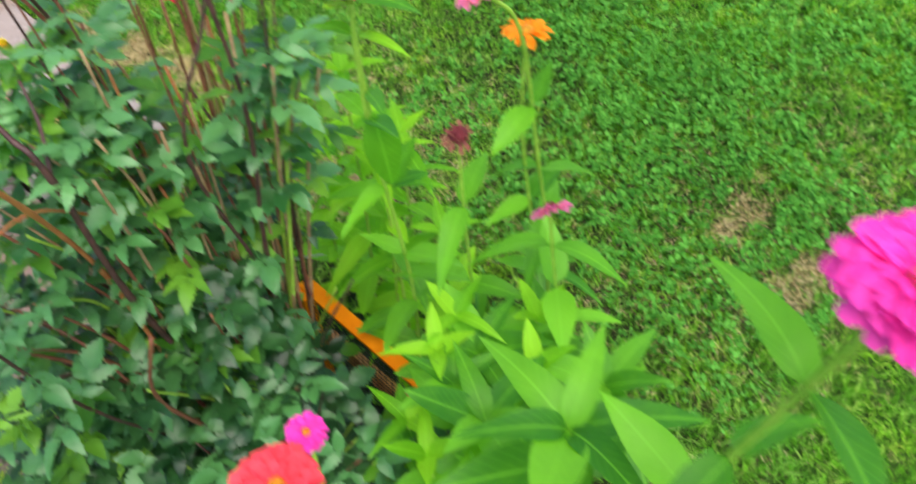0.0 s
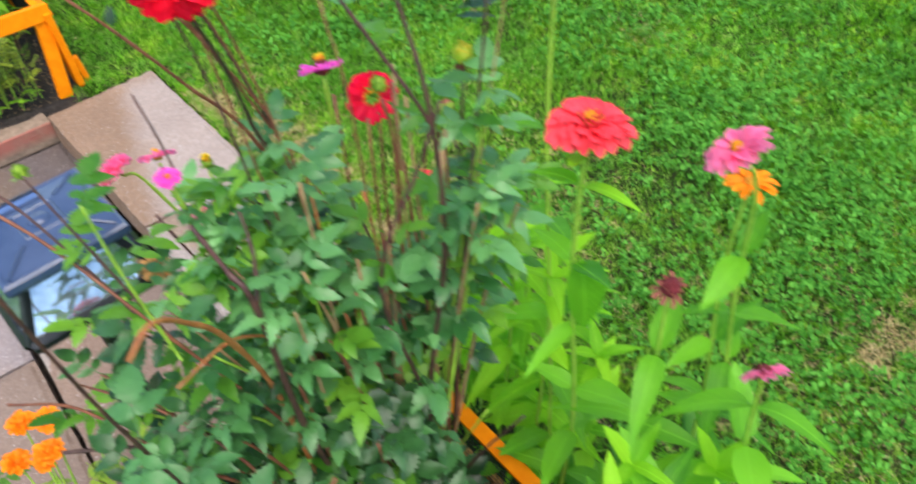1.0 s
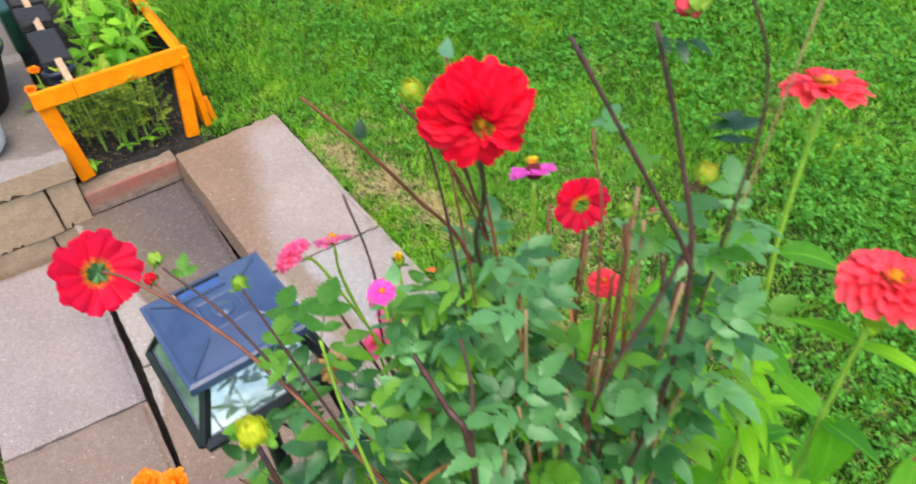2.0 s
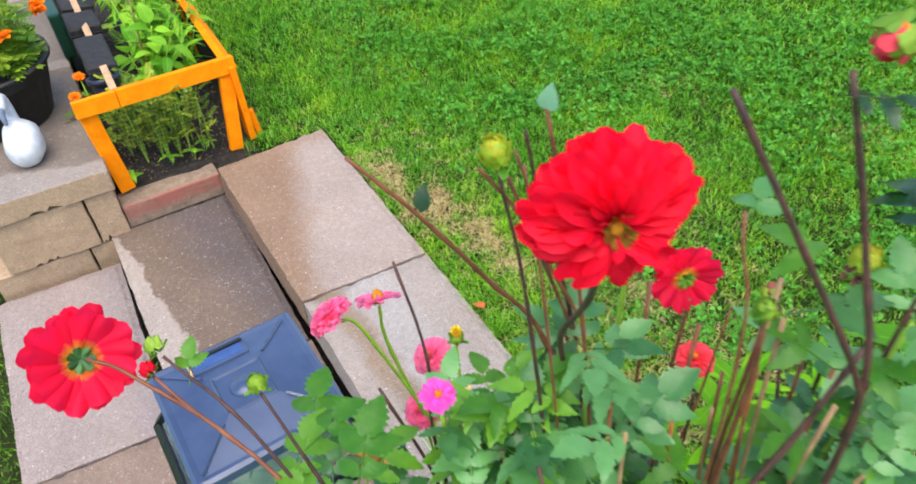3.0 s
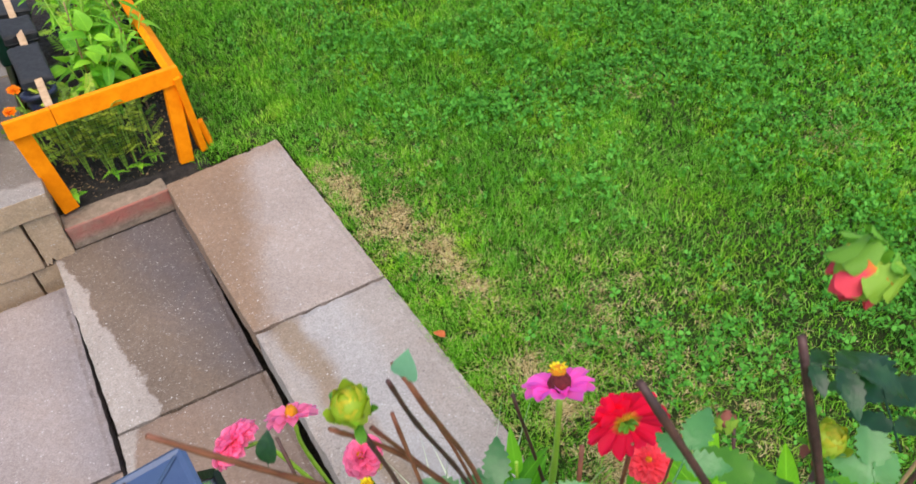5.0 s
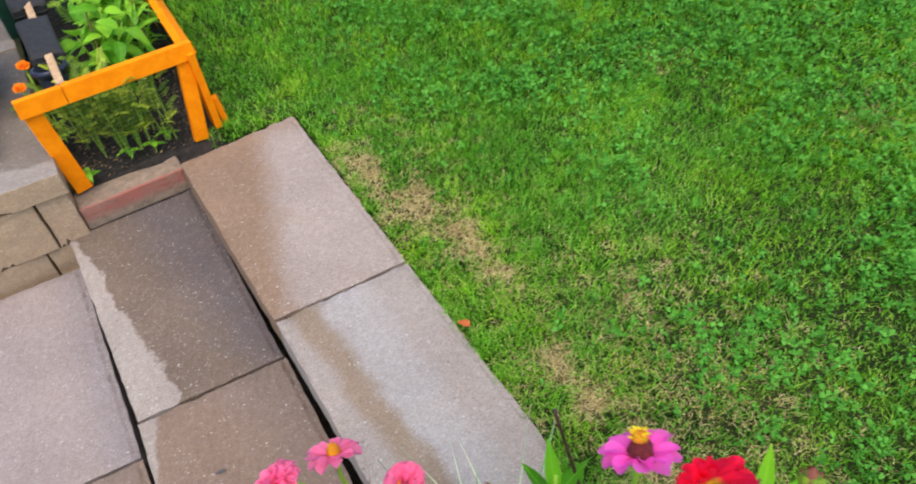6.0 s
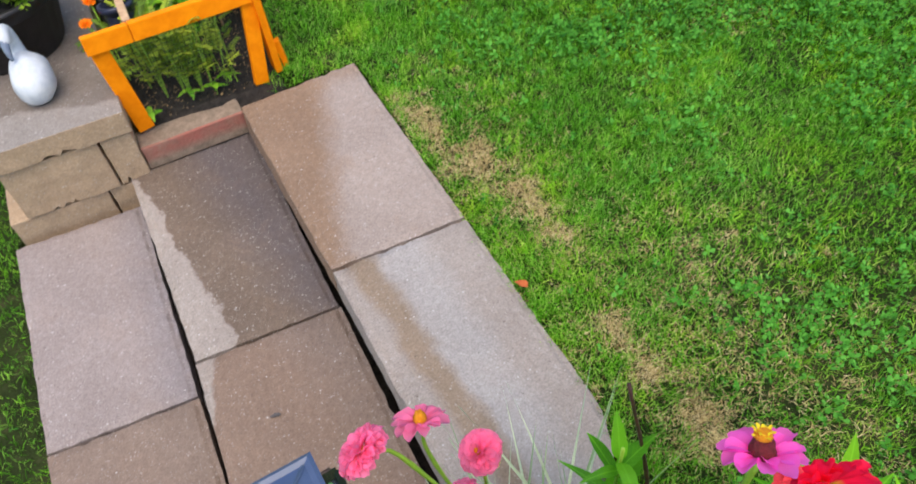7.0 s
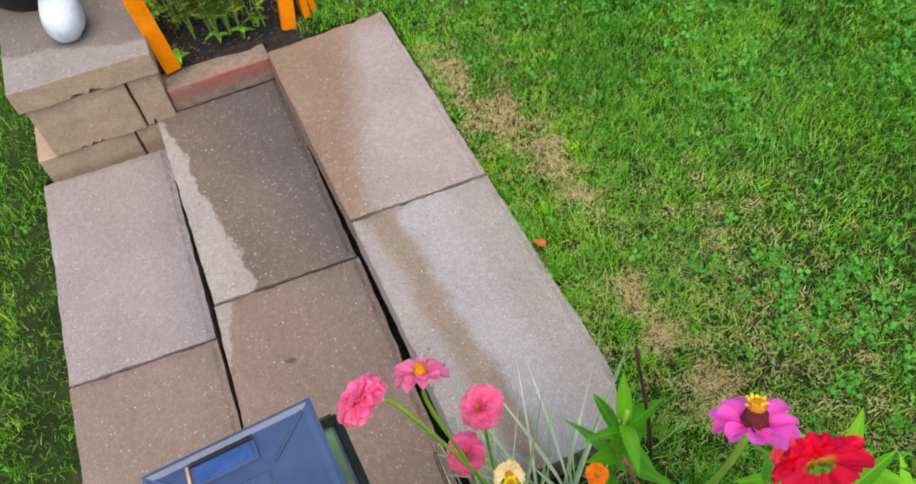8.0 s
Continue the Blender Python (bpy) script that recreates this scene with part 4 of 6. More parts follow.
for mat, sz, nm in ((M_LAMP, (0.044, 0.018, 0.005), "cell_tray"), (M_CELL, (0.038, 0.013, 0.002), "solar_cell")):
    bm = box_bm(*sz, 0.0007)
    part(nm, bm, mat, lid, "", pose(-0.006, 0.0395, TOP + (0.0040 if nm == "cell_tray" else 0.0046), -slope, 0, 0))
# two thin strips paint the tray's lit left side and shaded top edge
part("cell_lit_strip", box_bm(0.0020, 0.017, 0.0030, 0.0004), M_RAWWOOD, lid, "pale strip for the lit side of the tray", pose(-0.0290, 0.0395, TOP + 0.0058, -slope, 0, 0))
part("cell_shade_strip", box_bm(0.043, 0.0030, 0.0030, 0.0004), M_BLACKPLASTIC, lid, "", pose(-0.006, 0.0480, TOP + 0.0042, -slope, 0, 0))
bm = bmesh.new()
bmesh.ops.create_cone(bm, cap_ends=True, segments=20, radius1=0.011, radius2=0.009, depth=0.004)
part("finial", bm, M_LAMP, lid, "", pose(0, 0, TOP + 0.0065), True)
A, B, BH = 0.040, 0.066, 0.050
for sx, sy in ((-1, -1), (1, -1), (1, 1), (-1, 1)):
    geo = thin_stick((sx * A, sy * A, TOP - 0.012), (sx * B, sy * B, TOP - 0.016 - BH), 0.005)
    placed("corner_post", raw_mesh("corner_post", *geo, M_BLACKPLASTIC, False), lamp, lm)
for k in range(4):
    side = lm @ pose(0, 0, 0, 0, 0, 90 * k)
    v = [(-A + 0.002, A, 0), (A - 0.002, A, 0), (B - 0.004, B, -BH), (-B + 0.004, B, -BH)]
    v += [(x, y - 0.002, z) for x, y, z in v]
    f = [(0, 1, 2, 3), (7, 6, 5, 4), (0, 4, 5, 1), (1, 5, 6, 2), (2, 6, 7, 3), (3, 7, 4, 0)]
    placed("pane", raw_mesh("pane", v, f, M_GLASS, False), lamp, side @ pose(0, 0, TOP - 0.014), "glossy pane")
    geo = thin_stick((-B, B, TOP - 0.016 - BH), (B, B, TOP - 0.016 - BH), 0.006)
    placed("bottom_bar", raw_mesh("bottom_bar", *geo, M_BLACKPLASTIC, False), lamp, side)
part("base_tray", box_bm(2 * B, 2 * B, 0.012, 0.003), M_BLACKPLASTIC, lamp, "", lm @ pose(0, 0, TOP - 0.020 - BH))
placed("stake", tube_mesh("stake", [(0, 0, TOP - 0.085), (0.001, 0, 0.4), (0, 0, 0.0)], 0.009, 0.008, M_BLACKPLASTIC, 8, 3), lamp)


# ---- near flower bed: orange side rail with netting ----
fr2 = thing("planter_frame", (0.165, -1.15, 0.085), "orange painted side rail with black netting round the flower bed", "planter", "orange planter frames")
board("side_rail", (0.163, -0.895, 0.352), (0.168, -1.75, 0.352), 0.022, 0.020, (-0.25, 0, 1), M_ORANGE, fr2)
board("post", (0.160, -0.905, 0.345), (0.160, -0.905, 0.07), 0.034, 0.018, (1, 0, 0), M_ORANGE, fr2)
board("post", (0.165, -1.35, 0.340), (0.165, -1.35, 0.07), 0.034, 0.018, (1, 0, 0), M_ORANGE, fr2)
board("lower_rail", (0.172, -0.900, 0.180), (0.172, -1.75, 0.245), 0.024, 0.016, (-1, 0, 0.3), M_BROWN_ORANGE, fr2, "orange brown lower rail")
netting(fr2, [(0.150, -0.91, 0.345), (0.153, -1.74, 0.345), (0.153, -1.74, 0.08), (0.150, -0.91, 0.08)], 66, 20)
soil = bmesh.new()
bmesh.ops.create_grid(soil, x_segments=24, y_segments=60, size=0.5)
for v in soil.verts:
    v.co = Vector((v.co.x * 0.44 - 0.07, v.co.y * 1.3 - 1.32, 0.097))
    v.co.z += 0.014 * noise.noise(v.co * 13)
tagged(part("bed_soil", soil, M_SOIL, None, "", None, True), "dark soil of the near flower bed", "soil", kind="structure")

# ---- dahlia: dark stems, many compound leaves, red heads, buds and cut stems ----
D0 = Vector((0.05, -0.98, 0.10))
dahlia = thing("dahlia_plant", D0, "bushy dahlia with dark stems, red flowers and green buds", "plant", "dahlias")


BLOOMS = [Vector(p) for p in ((0.129, -0.872, 0.870), (0.095, -0.848, 0.903), (-0.086, -0.692, 0.787), (-0.039, -0.687, 0.774), (0.206, -0.836, 0.700))]
TO_CAMERA = Vector((-0.50, -0.50, 0.62)).normalized()


def off_sightline(p):
    """Fitted to the camera's view: no leaves where they would hide the flower heads or the orange rail from it."""
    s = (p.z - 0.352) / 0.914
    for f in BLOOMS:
        if (p - f).cross(TO_CAMERA).length < 0.045 and -0.02 < (p - f).dot(TO_CAMERA) < 0.30:
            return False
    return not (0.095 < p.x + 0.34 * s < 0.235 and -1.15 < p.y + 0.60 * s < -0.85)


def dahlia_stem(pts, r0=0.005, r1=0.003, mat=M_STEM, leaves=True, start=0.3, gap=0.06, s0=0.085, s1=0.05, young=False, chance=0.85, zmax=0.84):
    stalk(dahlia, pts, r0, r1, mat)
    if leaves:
        leaf_pairs(dahlia, DAHLIA_YOUNG if young else DAHLIA_LEAVES, pts, start, gap, s0, s1, 0.15, chance, 1.0, zmax, off_sightline)


def d0(dx, dy):
    return D0 + Vector((dx, dy, 0))


RED_RINGS = [(24, 0.12, 0.98, -36), (24, 0.10, 1.03, -24), (22, 0.08, 1.0, -12), (18, 0.07, 0.86, 2), (13, 0.06, 0.64, 18), (8, 0.05, 0.42, 40)]
# the large red head
dahlia_stem([(0.020, -0.886, 0.84), (-0.004, -0.905, 0.92), (-0.030, -0.955, 1.01), (-0.052, -0.985, 1.07), (-0.058, -0.992, 1.087)], 0.0020, 0.0012, M_STEM, False)
stalk(dahlia, [d0(0.0, 0.03), (0.050, -0.905, 0.50), (0.045, -0.887, 0.70), (0.008, -0.882, 0.875)], 0.0042, 0.0026, M_STEM, "stem", "old woody stem")
flower(dahlia, (-0.062, -1.001, 1.104), (-0.32, -0.93, 0.02), 0.0286, RED_RINGS, M_RED, 0.40, M_DISC_ORANGE, 0.11, 0.12, "ragged scarlet flower with a yellow heart", 0.3, M_BUD, 3, M_DISC_YELLOW)
# the head that turns its back
dahlia_stem([d0(-0.02, 0.02), (-0.06, -0.97, 0.55), (-0.135, -0.945, 0.79), (-0.183, -0.863, 0.885), (-0.226, -0.815, 0.935), (-0.243, -0.803, 0.947)], 0.0018, 0.0009, M_RED_STEM, True, 0.40, 0.08)
flower(dahlia, (-0.247, -0.796, 0.942), (-0.22, 0.72, -0.50), 0.0295, [(14, 0.13, 1.02, -22), (15, 0.12, 1.0, -7), (14, 0.10, 0.94, 9), (10, 0.08, 0.7, 32)], M_RED_BACK, 0.50, M_YELLOW_BUD, 0.19, 0.20, "red flower seen from behind, yellow at the petal bases", 0, M_DAHLIA_LEAF, 5)
dahlia_stem([(-0.15, -0.925, 0.82), (-0.18, -0.855, 0.90), (-0.207, -0.816, 0.940)], 0.0013, 0.0008, M_STEM, False)
bud(dahlia, (-0.209, -0.812, 0.946), (-0.3, 0.6, 0.5), 0.0056, M_BUD)
# the smaller red head
dahlia_stem([d0(0.03, 0.03), (0.10, -0.92, 0.45), (0.122, -0.885, 0.72), (0.130, -0.880, 0.855)], 0.0025, 0.0013, M_RED_STEM, True, 0.35, 0.1)
flower(dahlia, (0.129, -0.872, 0.870), (0.25, 0.72, -0.10), 0.0262, [(20, 0.12, 1.0, -10), (18, 0.10, 0.95, 8), (12, 0.05, 0.7, 35)], M_RED_BACK, 0.46, M_DISC_YELLOW, 0.18, 0.2, "red flower with yellow green back", 0.4, M_DAHLIA_YOUNG, 8)
# buds
dahlia_stem([d0(0.0, 0.02), (-0.01, -0.95, 0.60), (-0.025, -0.905, 0.94), (-0.040, -0.897, 1.050)], 0.0016, 0.0008, M_STEM, True, 0.35, 0.12)
bud(dahlia, (-0.041, -0.896, 1.060), (-0.25, -0.1, 1), 0.0080, M_YELLOW_BUD, label="plump yellow green bud with a flushed tip", inner=M_BUD_TIP)
dahlia_stem([d0(0.01, 0.02), (0.02, -0.95, 0.60), (0.012, -0.905, 0.92), (-0.026, -0.913, 1.086)], 0.0016, 0.0009, M_RED_STEM, True, 0.35, 0.12)
leaf_on(dahlia, STUB_LEAVES, (-0.026, -0.913, 1.085), (0.1, -0.05, 1.0), 0.0125, (-0.6, -0.5, 0.4))
dahlia_stem([d0(0.04, 0.02), (0.08, -0.97, 0.65), (0.085, -0.972, 0.88), (0.078, -0.972, 0.945)], 0.0026, 0.0014, M_RED_STEM, True, 0.4, 0.1)
bud(dahlia, (0.077, -0.971, 0.958), (0.2, -0.2, 1), 0.0072, M_BUD)
dahlia_stem([d0(0.05, -0.01), (0.135, -0.985, 0.68), (0.166, -0.967, 0.93)], 0.0024, 0.0013, M_STEM, True, 0.4, 0.1)
bud(dahlia, (0.168, -0.965, 0.944), (0.1, -0.2, 1), 0.0098, M_YELLOW_BUD, label="yellow green bud with dark red petal remains", inner=M_BUD_TIP)
for k in range(4):
    placed("petal", petal_meshes(M_WILTED, 0.45)[k], dahlia, Matrix.Translation(dahlia.location).inverted() @ frame_for((0.170, -0.962, 0.936), (math.cos(k * 1.3), math.sin(k * 1.3), -1.4), (0, 0, 1), 0, 0.014), "withered dark red petal")
dahlia_stem([d0(-0.05, 0.0), (-0.15, -1.03, 0.55), (-0.195, -1.065, 0.85), (-0.212, -1.073, 1.062)], 0.0020, 0.0010, M_STEM, True, 0.35, 0.07, 0.08, 0.05, False, 0.85, 0.93)
bud(dahlia, (-0.212, -1.072, 1.070), (-0.1, -0.3, 1), 0.0062, M_LIME_BUD, label="opening yellow green bud")
stalk(dahlia, [(-0.183, -0.863, 0.885), (-0.205, -0.835, 0.915), (-0.216, -0.817, 0.930)], 0.0012, 0.0009, M_RED_STEM)
bud(dahlia, (-0.217, -0.815, 0.934), (-0.4, 0.5, 0.5), 0.005, M_RED, label="tiny dark red bud")
stalk(dahlia, [(-0.135, -0.945, 0.79), (-0.155, -0.90, 0.88), (-0.168, -0.864, 0.935)], 0.0013, 0.0008, M_STEM)
bud(dahlia, (-0.168, -0.861, 0.940), (-0.1, 0.2, 1), 0.0058, M_BUD, label="small round green bud")
for p, al, s in (((-0.150, -0.845, 0.85), (0.5, 0.8, 0.2), 0.055), ((-0.158, -0.885, 0.90), (0.8, 0.3, 0.1), 0.045), ((-0.15, -0.96, 0.965), (0.5, 0.7, 0.2), 0.045),
                 ((-0.15, -0.90, 0.87), (-0.7, 0.6, 0.1), 0.04), ((-0.13, -0.88, 0.83), (0.8, 0.5, 0.0), 0.06), ((-0.20, -0.83, 0.925), (0.3, 0.7, 0.6), 0.028)):
    leaf_on(dahlia, DAHLIA_YOUNG, p, al, s)
stalk(dahlia, [(-0.14, -0.975, 0.80), (-0.148, -0.965, 0.90), (-0.15, -0.96, 0.965)], 0.0013, 0.0008, M_GREEN_STEM)
dahlia_stem([(0.11, -1.0, 0.60), (0.17, -0.95, 0.76), (0.203, -0.900, 0.835)], 0.0018, 0.0011, M_STEM, False)
bud(dahlia, (0.203, -0.894, 0.832), (0.3, 0.4, 0.5), 0.0085, M_BUD, label="spent bud with dark red petal remains", inner=M_WILTED)
bud(dahlia, (0.112, -0.968, 1.102), (-0.6, 0.1, -0.5), 0.0115, M_BUD, label="drooping spent head with cream and pink petals", inner=M_CORAL)
leaf_on(dahlia, leaf_set("leaf", M_DAHLIA_LEAF, 1, single_leaf_geo(0.66, 0.7, 0.0, 0.2, 0.10)), (-0.073, -0.882, 1.028), (0.25, 0.35, 0.9), 0.015, (-0.6, -0.6, 0.4))
stalk(dahlia, [(0.013, -0.897, 0.924), (-0.009, -0.897, 0.974), (-0.030, -0.897, 1.022), (-0.050, -0.897, 1.055)], 0.0012, 0.0009, M_RED_STEM, "stem", "cut bare stem")
# cut and bare stems
for pts, r0, r1, mat in (
        ([d0(0.0, 0.03), (0.045, -0.885, 0.70), (0.004, -0.880, 0.885), (-0.038, -0.882, 0.965), (-0.076, -0.882, 1.030), (-0.103, -0.876, 1.069)], 0.0060, 0.0024, M_RED_STEM),
        ([(0.0845, -1.029, 0.945), (0.0735, -1.020, 0.975), (0.052, -0.996, 1.03), (0.024, -0.962, 1.103)], 0.0048, 0.0034, M_STEM),
        ([d0(0.03, 0.0), (0.068, -1.012, 0.56), (0.087, -1.030, 0.80), (0.084, -1.029, 0.945), (0.085, -1.003, 1.02), (0.076, -0.974, 1.10)], 0.0085, 0.0032, M_STEM),
        ([(0.020, -0.890, 0.89), (0.0, -0.893, 0.97), (-0.018, -0.897, 1.03), (-0.027, -0.899, 1.068)], 0.0034, 0.0020, M_STEM),
        ([(0.020, -0.890, 0.89), (0.004, -0.880, 0.97), (-0.014, -0.870, 1.035)], 0.0028, 0.0017, M_RED_STEM),
        ([(0.022, -0.889, 0.885), (-0.005, -0.893, 0.96), (-0.036, -0.899, 1.046)], 0.0036, 0.0022, M_RED_STEM),
        ([d0(0.05, 0.0), (0.120, -1.01, 0.70), (0.148, -1.006, 0.924), (0.163, -0.999, 1.03), (0.150, -0.981, 1.094), (0.126, -0.970, 1.114)], 0.0045, 0.002, M_STEM),
        ([d0(0.05, 0.01), (0.14, -1.00, 0.75), (0.176, -0.998, 0.96), (0.211, -0.988, 1.08)], 0.003, 0.0015, M_TAN_STEM),
        ([d0(0.0, -0.01), (0.041, -0.991, 0.89), (0.040, -0.970, 1.041)], 0.003, 0.002, M_RED_STEM),
        ([d0(0.01, 0.02), (0.0, -0.93, 0.70), (-0.020, -0.910, 0.96), (-0.028, -0.900, 1.05)], 0.003, 0.0018, M_RED_STEM),
        ([d0(-0.02, 0.03), (-0.06, -0.86, 0.70), (-0.060, -0.836, 0.863), (-0.062, -0.803, 0.927)], 0.004, 0.0022, M_STEM),
        ([d0(0.02, -0.02), (0.06, -1.02, 0.55), (0.030, -1.010, 0.784), (0.080, -1.012, 0.90), (0.105, -1.012, 0.951)], 0.006, 0.004, M_STEM),
        ([d0(-0.04, 0.0), (-0.10, -0.99, 0.45), (-0.13, -0.98, 0.62), (-0.17, -0.90, 0.66), (-0.22, -0.80, 0.64)], 0.005, 0.003, M_RED_STEM),
        ([d0(-0.04, 0.02), (-0.07, -0.90, 0.50), (-0.06, -0.84, 0.68), (-0.08, -0.78, 0.78)], 0.0055, 0.003, M_STEM)):
    stalk(dahlia, pts, r0 * 0.34, r1 * 0.42, mat, "stem", "cut bare stem")
RD = random.Random(5)
# old branches: a forked dark one, an arching orange brown one, low sprawling ones
for pts, r0, r1, mat in (
        ([d0(-0.03, 0.0), (-0.066, -1.005, 0.60), (-0.077, -1.003, 0.835), (-0.084, -0.985, 0.872), (-0.091, -0.959, 0.907)], 0.0036, 0.0018, M_STEM),
        ([(-0.077, -1.003, 0.835), (-0.060, -0.980, 0.868), (-0.052, -0.955, 0.893)], 0.0020, 0.0012, M_STEM),
        ([d0(-0.05, 0.0), (-0.066, -0.985, 0.50), (-0.078, -0.975, 0.686), (-0.112, -1.034, 0.862), (-0.138, -1.065, 0.935), (-0.157, -1.088, 0.972), (-0.176, -1.10, 0.968)], 0.0030, 0.0013, M_ORANGE_STEM),
        ([(-0.05, -0.955, 0.73), (-0.10, -0.985, 0.80), (-0.155, -1.01, 0.815)], 0.0016, 0.0010, M_ORANGE_STEM),
        ([d0(-0.06, 0.02), (-0.13, -0.95, 0.50), (-0.19, -0.91, 0.62), (-0.26, -0.88, 0.66)], 0.0030, 0.0018, M_STEM),
        ([(-0.19, -0.91, 0.62), (-0.23, -0.86, 0.68), (-0.275, -0.84, 0.71)], 0.0018, 0.0012, M_RED_STEM),
        ([d0(-0.04, -0.02), (-0.08, -1.05, 0.45), (-0.11, -1.07, 0.60), (-0.09, -1.10, 0.72)], 0.0028, 0.0018, M_RED_STEM),
        ([d0(0.03, 0.03), (0.10, -0.90, 0.50), (0.16, -0.885, 0.68), (0.195, -0.87, 0.80)], 0.0018, 0.0010, M_RED_STEM),
        ([d0(0.03, 0.03), (0.09, -0.90, 0.50), (0.13, -0.905, 0.66), (0.15, -0.89, 0.74)], 0.0016, 0.0010, M_STEM)):
    stalk(dahlia, pts, r0, r1, mat, "stem", "old woody stem")
# bare reddish stems rise straight from the crown
for k in range(22):
    x, y = RD.uniform(-0.02, 0.13), RD.uniform(-1.0, -0.88)
    top = Vector((x + RD.uniform(-0.03, 0.02), y + RD.uniform(-0.02, 0.03), RD.uniform(0.70, 0.97)))
    stalk(dahlia, [d0(RD.uniform(-0.03, 0.03), RD.uniform(-0.03, 0.03)), (x * 0.8 + 0.01, y - 0.01, 0.48), top], 0.0021, 0.0013, (M_RED_STEM, M_ORANGE_STEM, M_TAN_STEM)[k % 3])


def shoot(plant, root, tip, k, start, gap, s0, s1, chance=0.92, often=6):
    # tips above 0.75 m take the painted-lit leaf set and a paler stem
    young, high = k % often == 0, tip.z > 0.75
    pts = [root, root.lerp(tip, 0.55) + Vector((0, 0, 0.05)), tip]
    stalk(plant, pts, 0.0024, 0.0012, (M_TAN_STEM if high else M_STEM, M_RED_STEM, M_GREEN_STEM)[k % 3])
    leaves = DAHLIA_YOUNG if young else DAHLIA_LIT_UPPER if high else DAHLIA_LEAVES
    leaf_pairs(plant, leaves, pts, start, gap, s0, s1, 0.15, chance, 1.0, 9.0, off_sightline)
    if off_sightline(tip):
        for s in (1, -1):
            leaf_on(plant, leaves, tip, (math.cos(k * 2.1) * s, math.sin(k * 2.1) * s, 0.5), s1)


# dense low leafage, thinning towards the steps
for k in range(44):
    x, y = RD.uniform(-0.17, 0.14), RD.uniform(-1.12, -0.82)
    top = 0.64 - 0.9 * max(0.0, -0.08 - x) - 0.35 * max(0.0, y + 0.95)
    tip = Vector((x, y, top - 0.28 * RD.random() ** 1.3))
    shoot(dahlia, d0(RD.uniform(-0.05, 0.04), RD.uniform(-0.04, 0.04)), tip, k, max(0.16, tip.z - 0.30), 0.055, 0.084, 0.060, 0.8, 13)
# open upper tier: long bare stems that carry leaves at their last nodes only
for k in range(20):
    y = RD.uniform(-1.02, -0.875)
    x = RD.uniform(-0.07, 0.13 + 0.4 * (y + 0.9))
    tip = Vector((x, y, RD.uniform(0.70, 0.93) - 0.4 * max(0.0, -x)))
    root = d0(0.65 * (x - 0.05) + RD.uniform(-0.03, 0.03), 0.65 * (y + 0.98) + RD.uniform(-0.03, 0.03)) + Vector((0, 0, RD.uniform(0.25, 0.40)))
    shoot(dahlia, root, tip, k + 2, max(0.05, (tip - root).length - 0.20), 0.060, 0.076, 0.054, 0.56, 4)
for k in range(10):
    tip = Vector((RD.uniform(0.09, 0.17), RD.uniform(-1.04, -0.97), RD.uniform(0.82, 0.94)))
    root = d0(RD.uniform(0.02, 0.07), RD.uniform(-0.04, 0.02)) + Vector((0, 0, RD.uniform(0.30, 0.45)))
    shoot(dahlia, root, tip, k, max(0.05, (tip - root).length - 0.14), 0.055, 0.07, 0.052, 0.75, 7)
for k in range(18):
    tip = Vector((RD.uniform(-0.24, -0.08), RD.uniform(-1.02, -0.80), RD.uniform(0.60, 0.82)))
    root = d0(-0.08 + RD.uniform(-0.04, 0.03), RD.uniform(-0.04, 0.04)) + Vector((0, 0, RD.uniform(0.20, 0.35)))
    shoot(dahlia, root, tip, k, max(0.05, (tip - root).length - 0.20), 0.060, 0.076, 0.054, 0.6, 3)
for k in range(14):
    tip = Vector((RD.uniform(-0.11, 0.0), RD.uniform(-0.94, -0.875), RD.uniform(0.78, 0.87)))
    root = d0(RD.uniform(-0.08, -0.02), RD.uniform(0.02, 0.06)) + Vector((0, 0, RD.uniform(0.35, 0.45)))
    shoot(dahlia, root, tip, k, max(0.05, (tip - root).length - 0.10), 0.050, 0.062, 0.046, 0.75, 3)
for k in range(8):
    tip = Vector((RD.uniform(-0.06, 0.06), RD.uniform(-0.94, -0.87), RD.uniform(0.72, 0.86)))
    root = d0(RD.uniform(-0.04, 0.03), RD.uniform(0.0, 0.06)) + Vector((0, 0, RD.uniform(0.25, 0.40)))
    shoot(dahlia, root, tip, k, max(0.05, (tip - root).length - 0.18), 0.050, 0.070, 0.052, 0.8, 4)
# loose leaves placed to cover the stem bundle from the camera
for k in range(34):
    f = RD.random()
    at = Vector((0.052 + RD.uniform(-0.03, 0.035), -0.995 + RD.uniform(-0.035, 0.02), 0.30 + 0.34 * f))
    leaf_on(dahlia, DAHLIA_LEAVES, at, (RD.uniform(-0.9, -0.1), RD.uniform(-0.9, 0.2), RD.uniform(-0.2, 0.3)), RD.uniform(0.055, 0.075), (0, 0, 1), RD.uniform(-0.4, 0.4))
low = thing("dahlia_plant", (-0.06, -1.14, 0.10), "low bushy dahlia with dark green leaves in the bed", "plant", "dahlias")
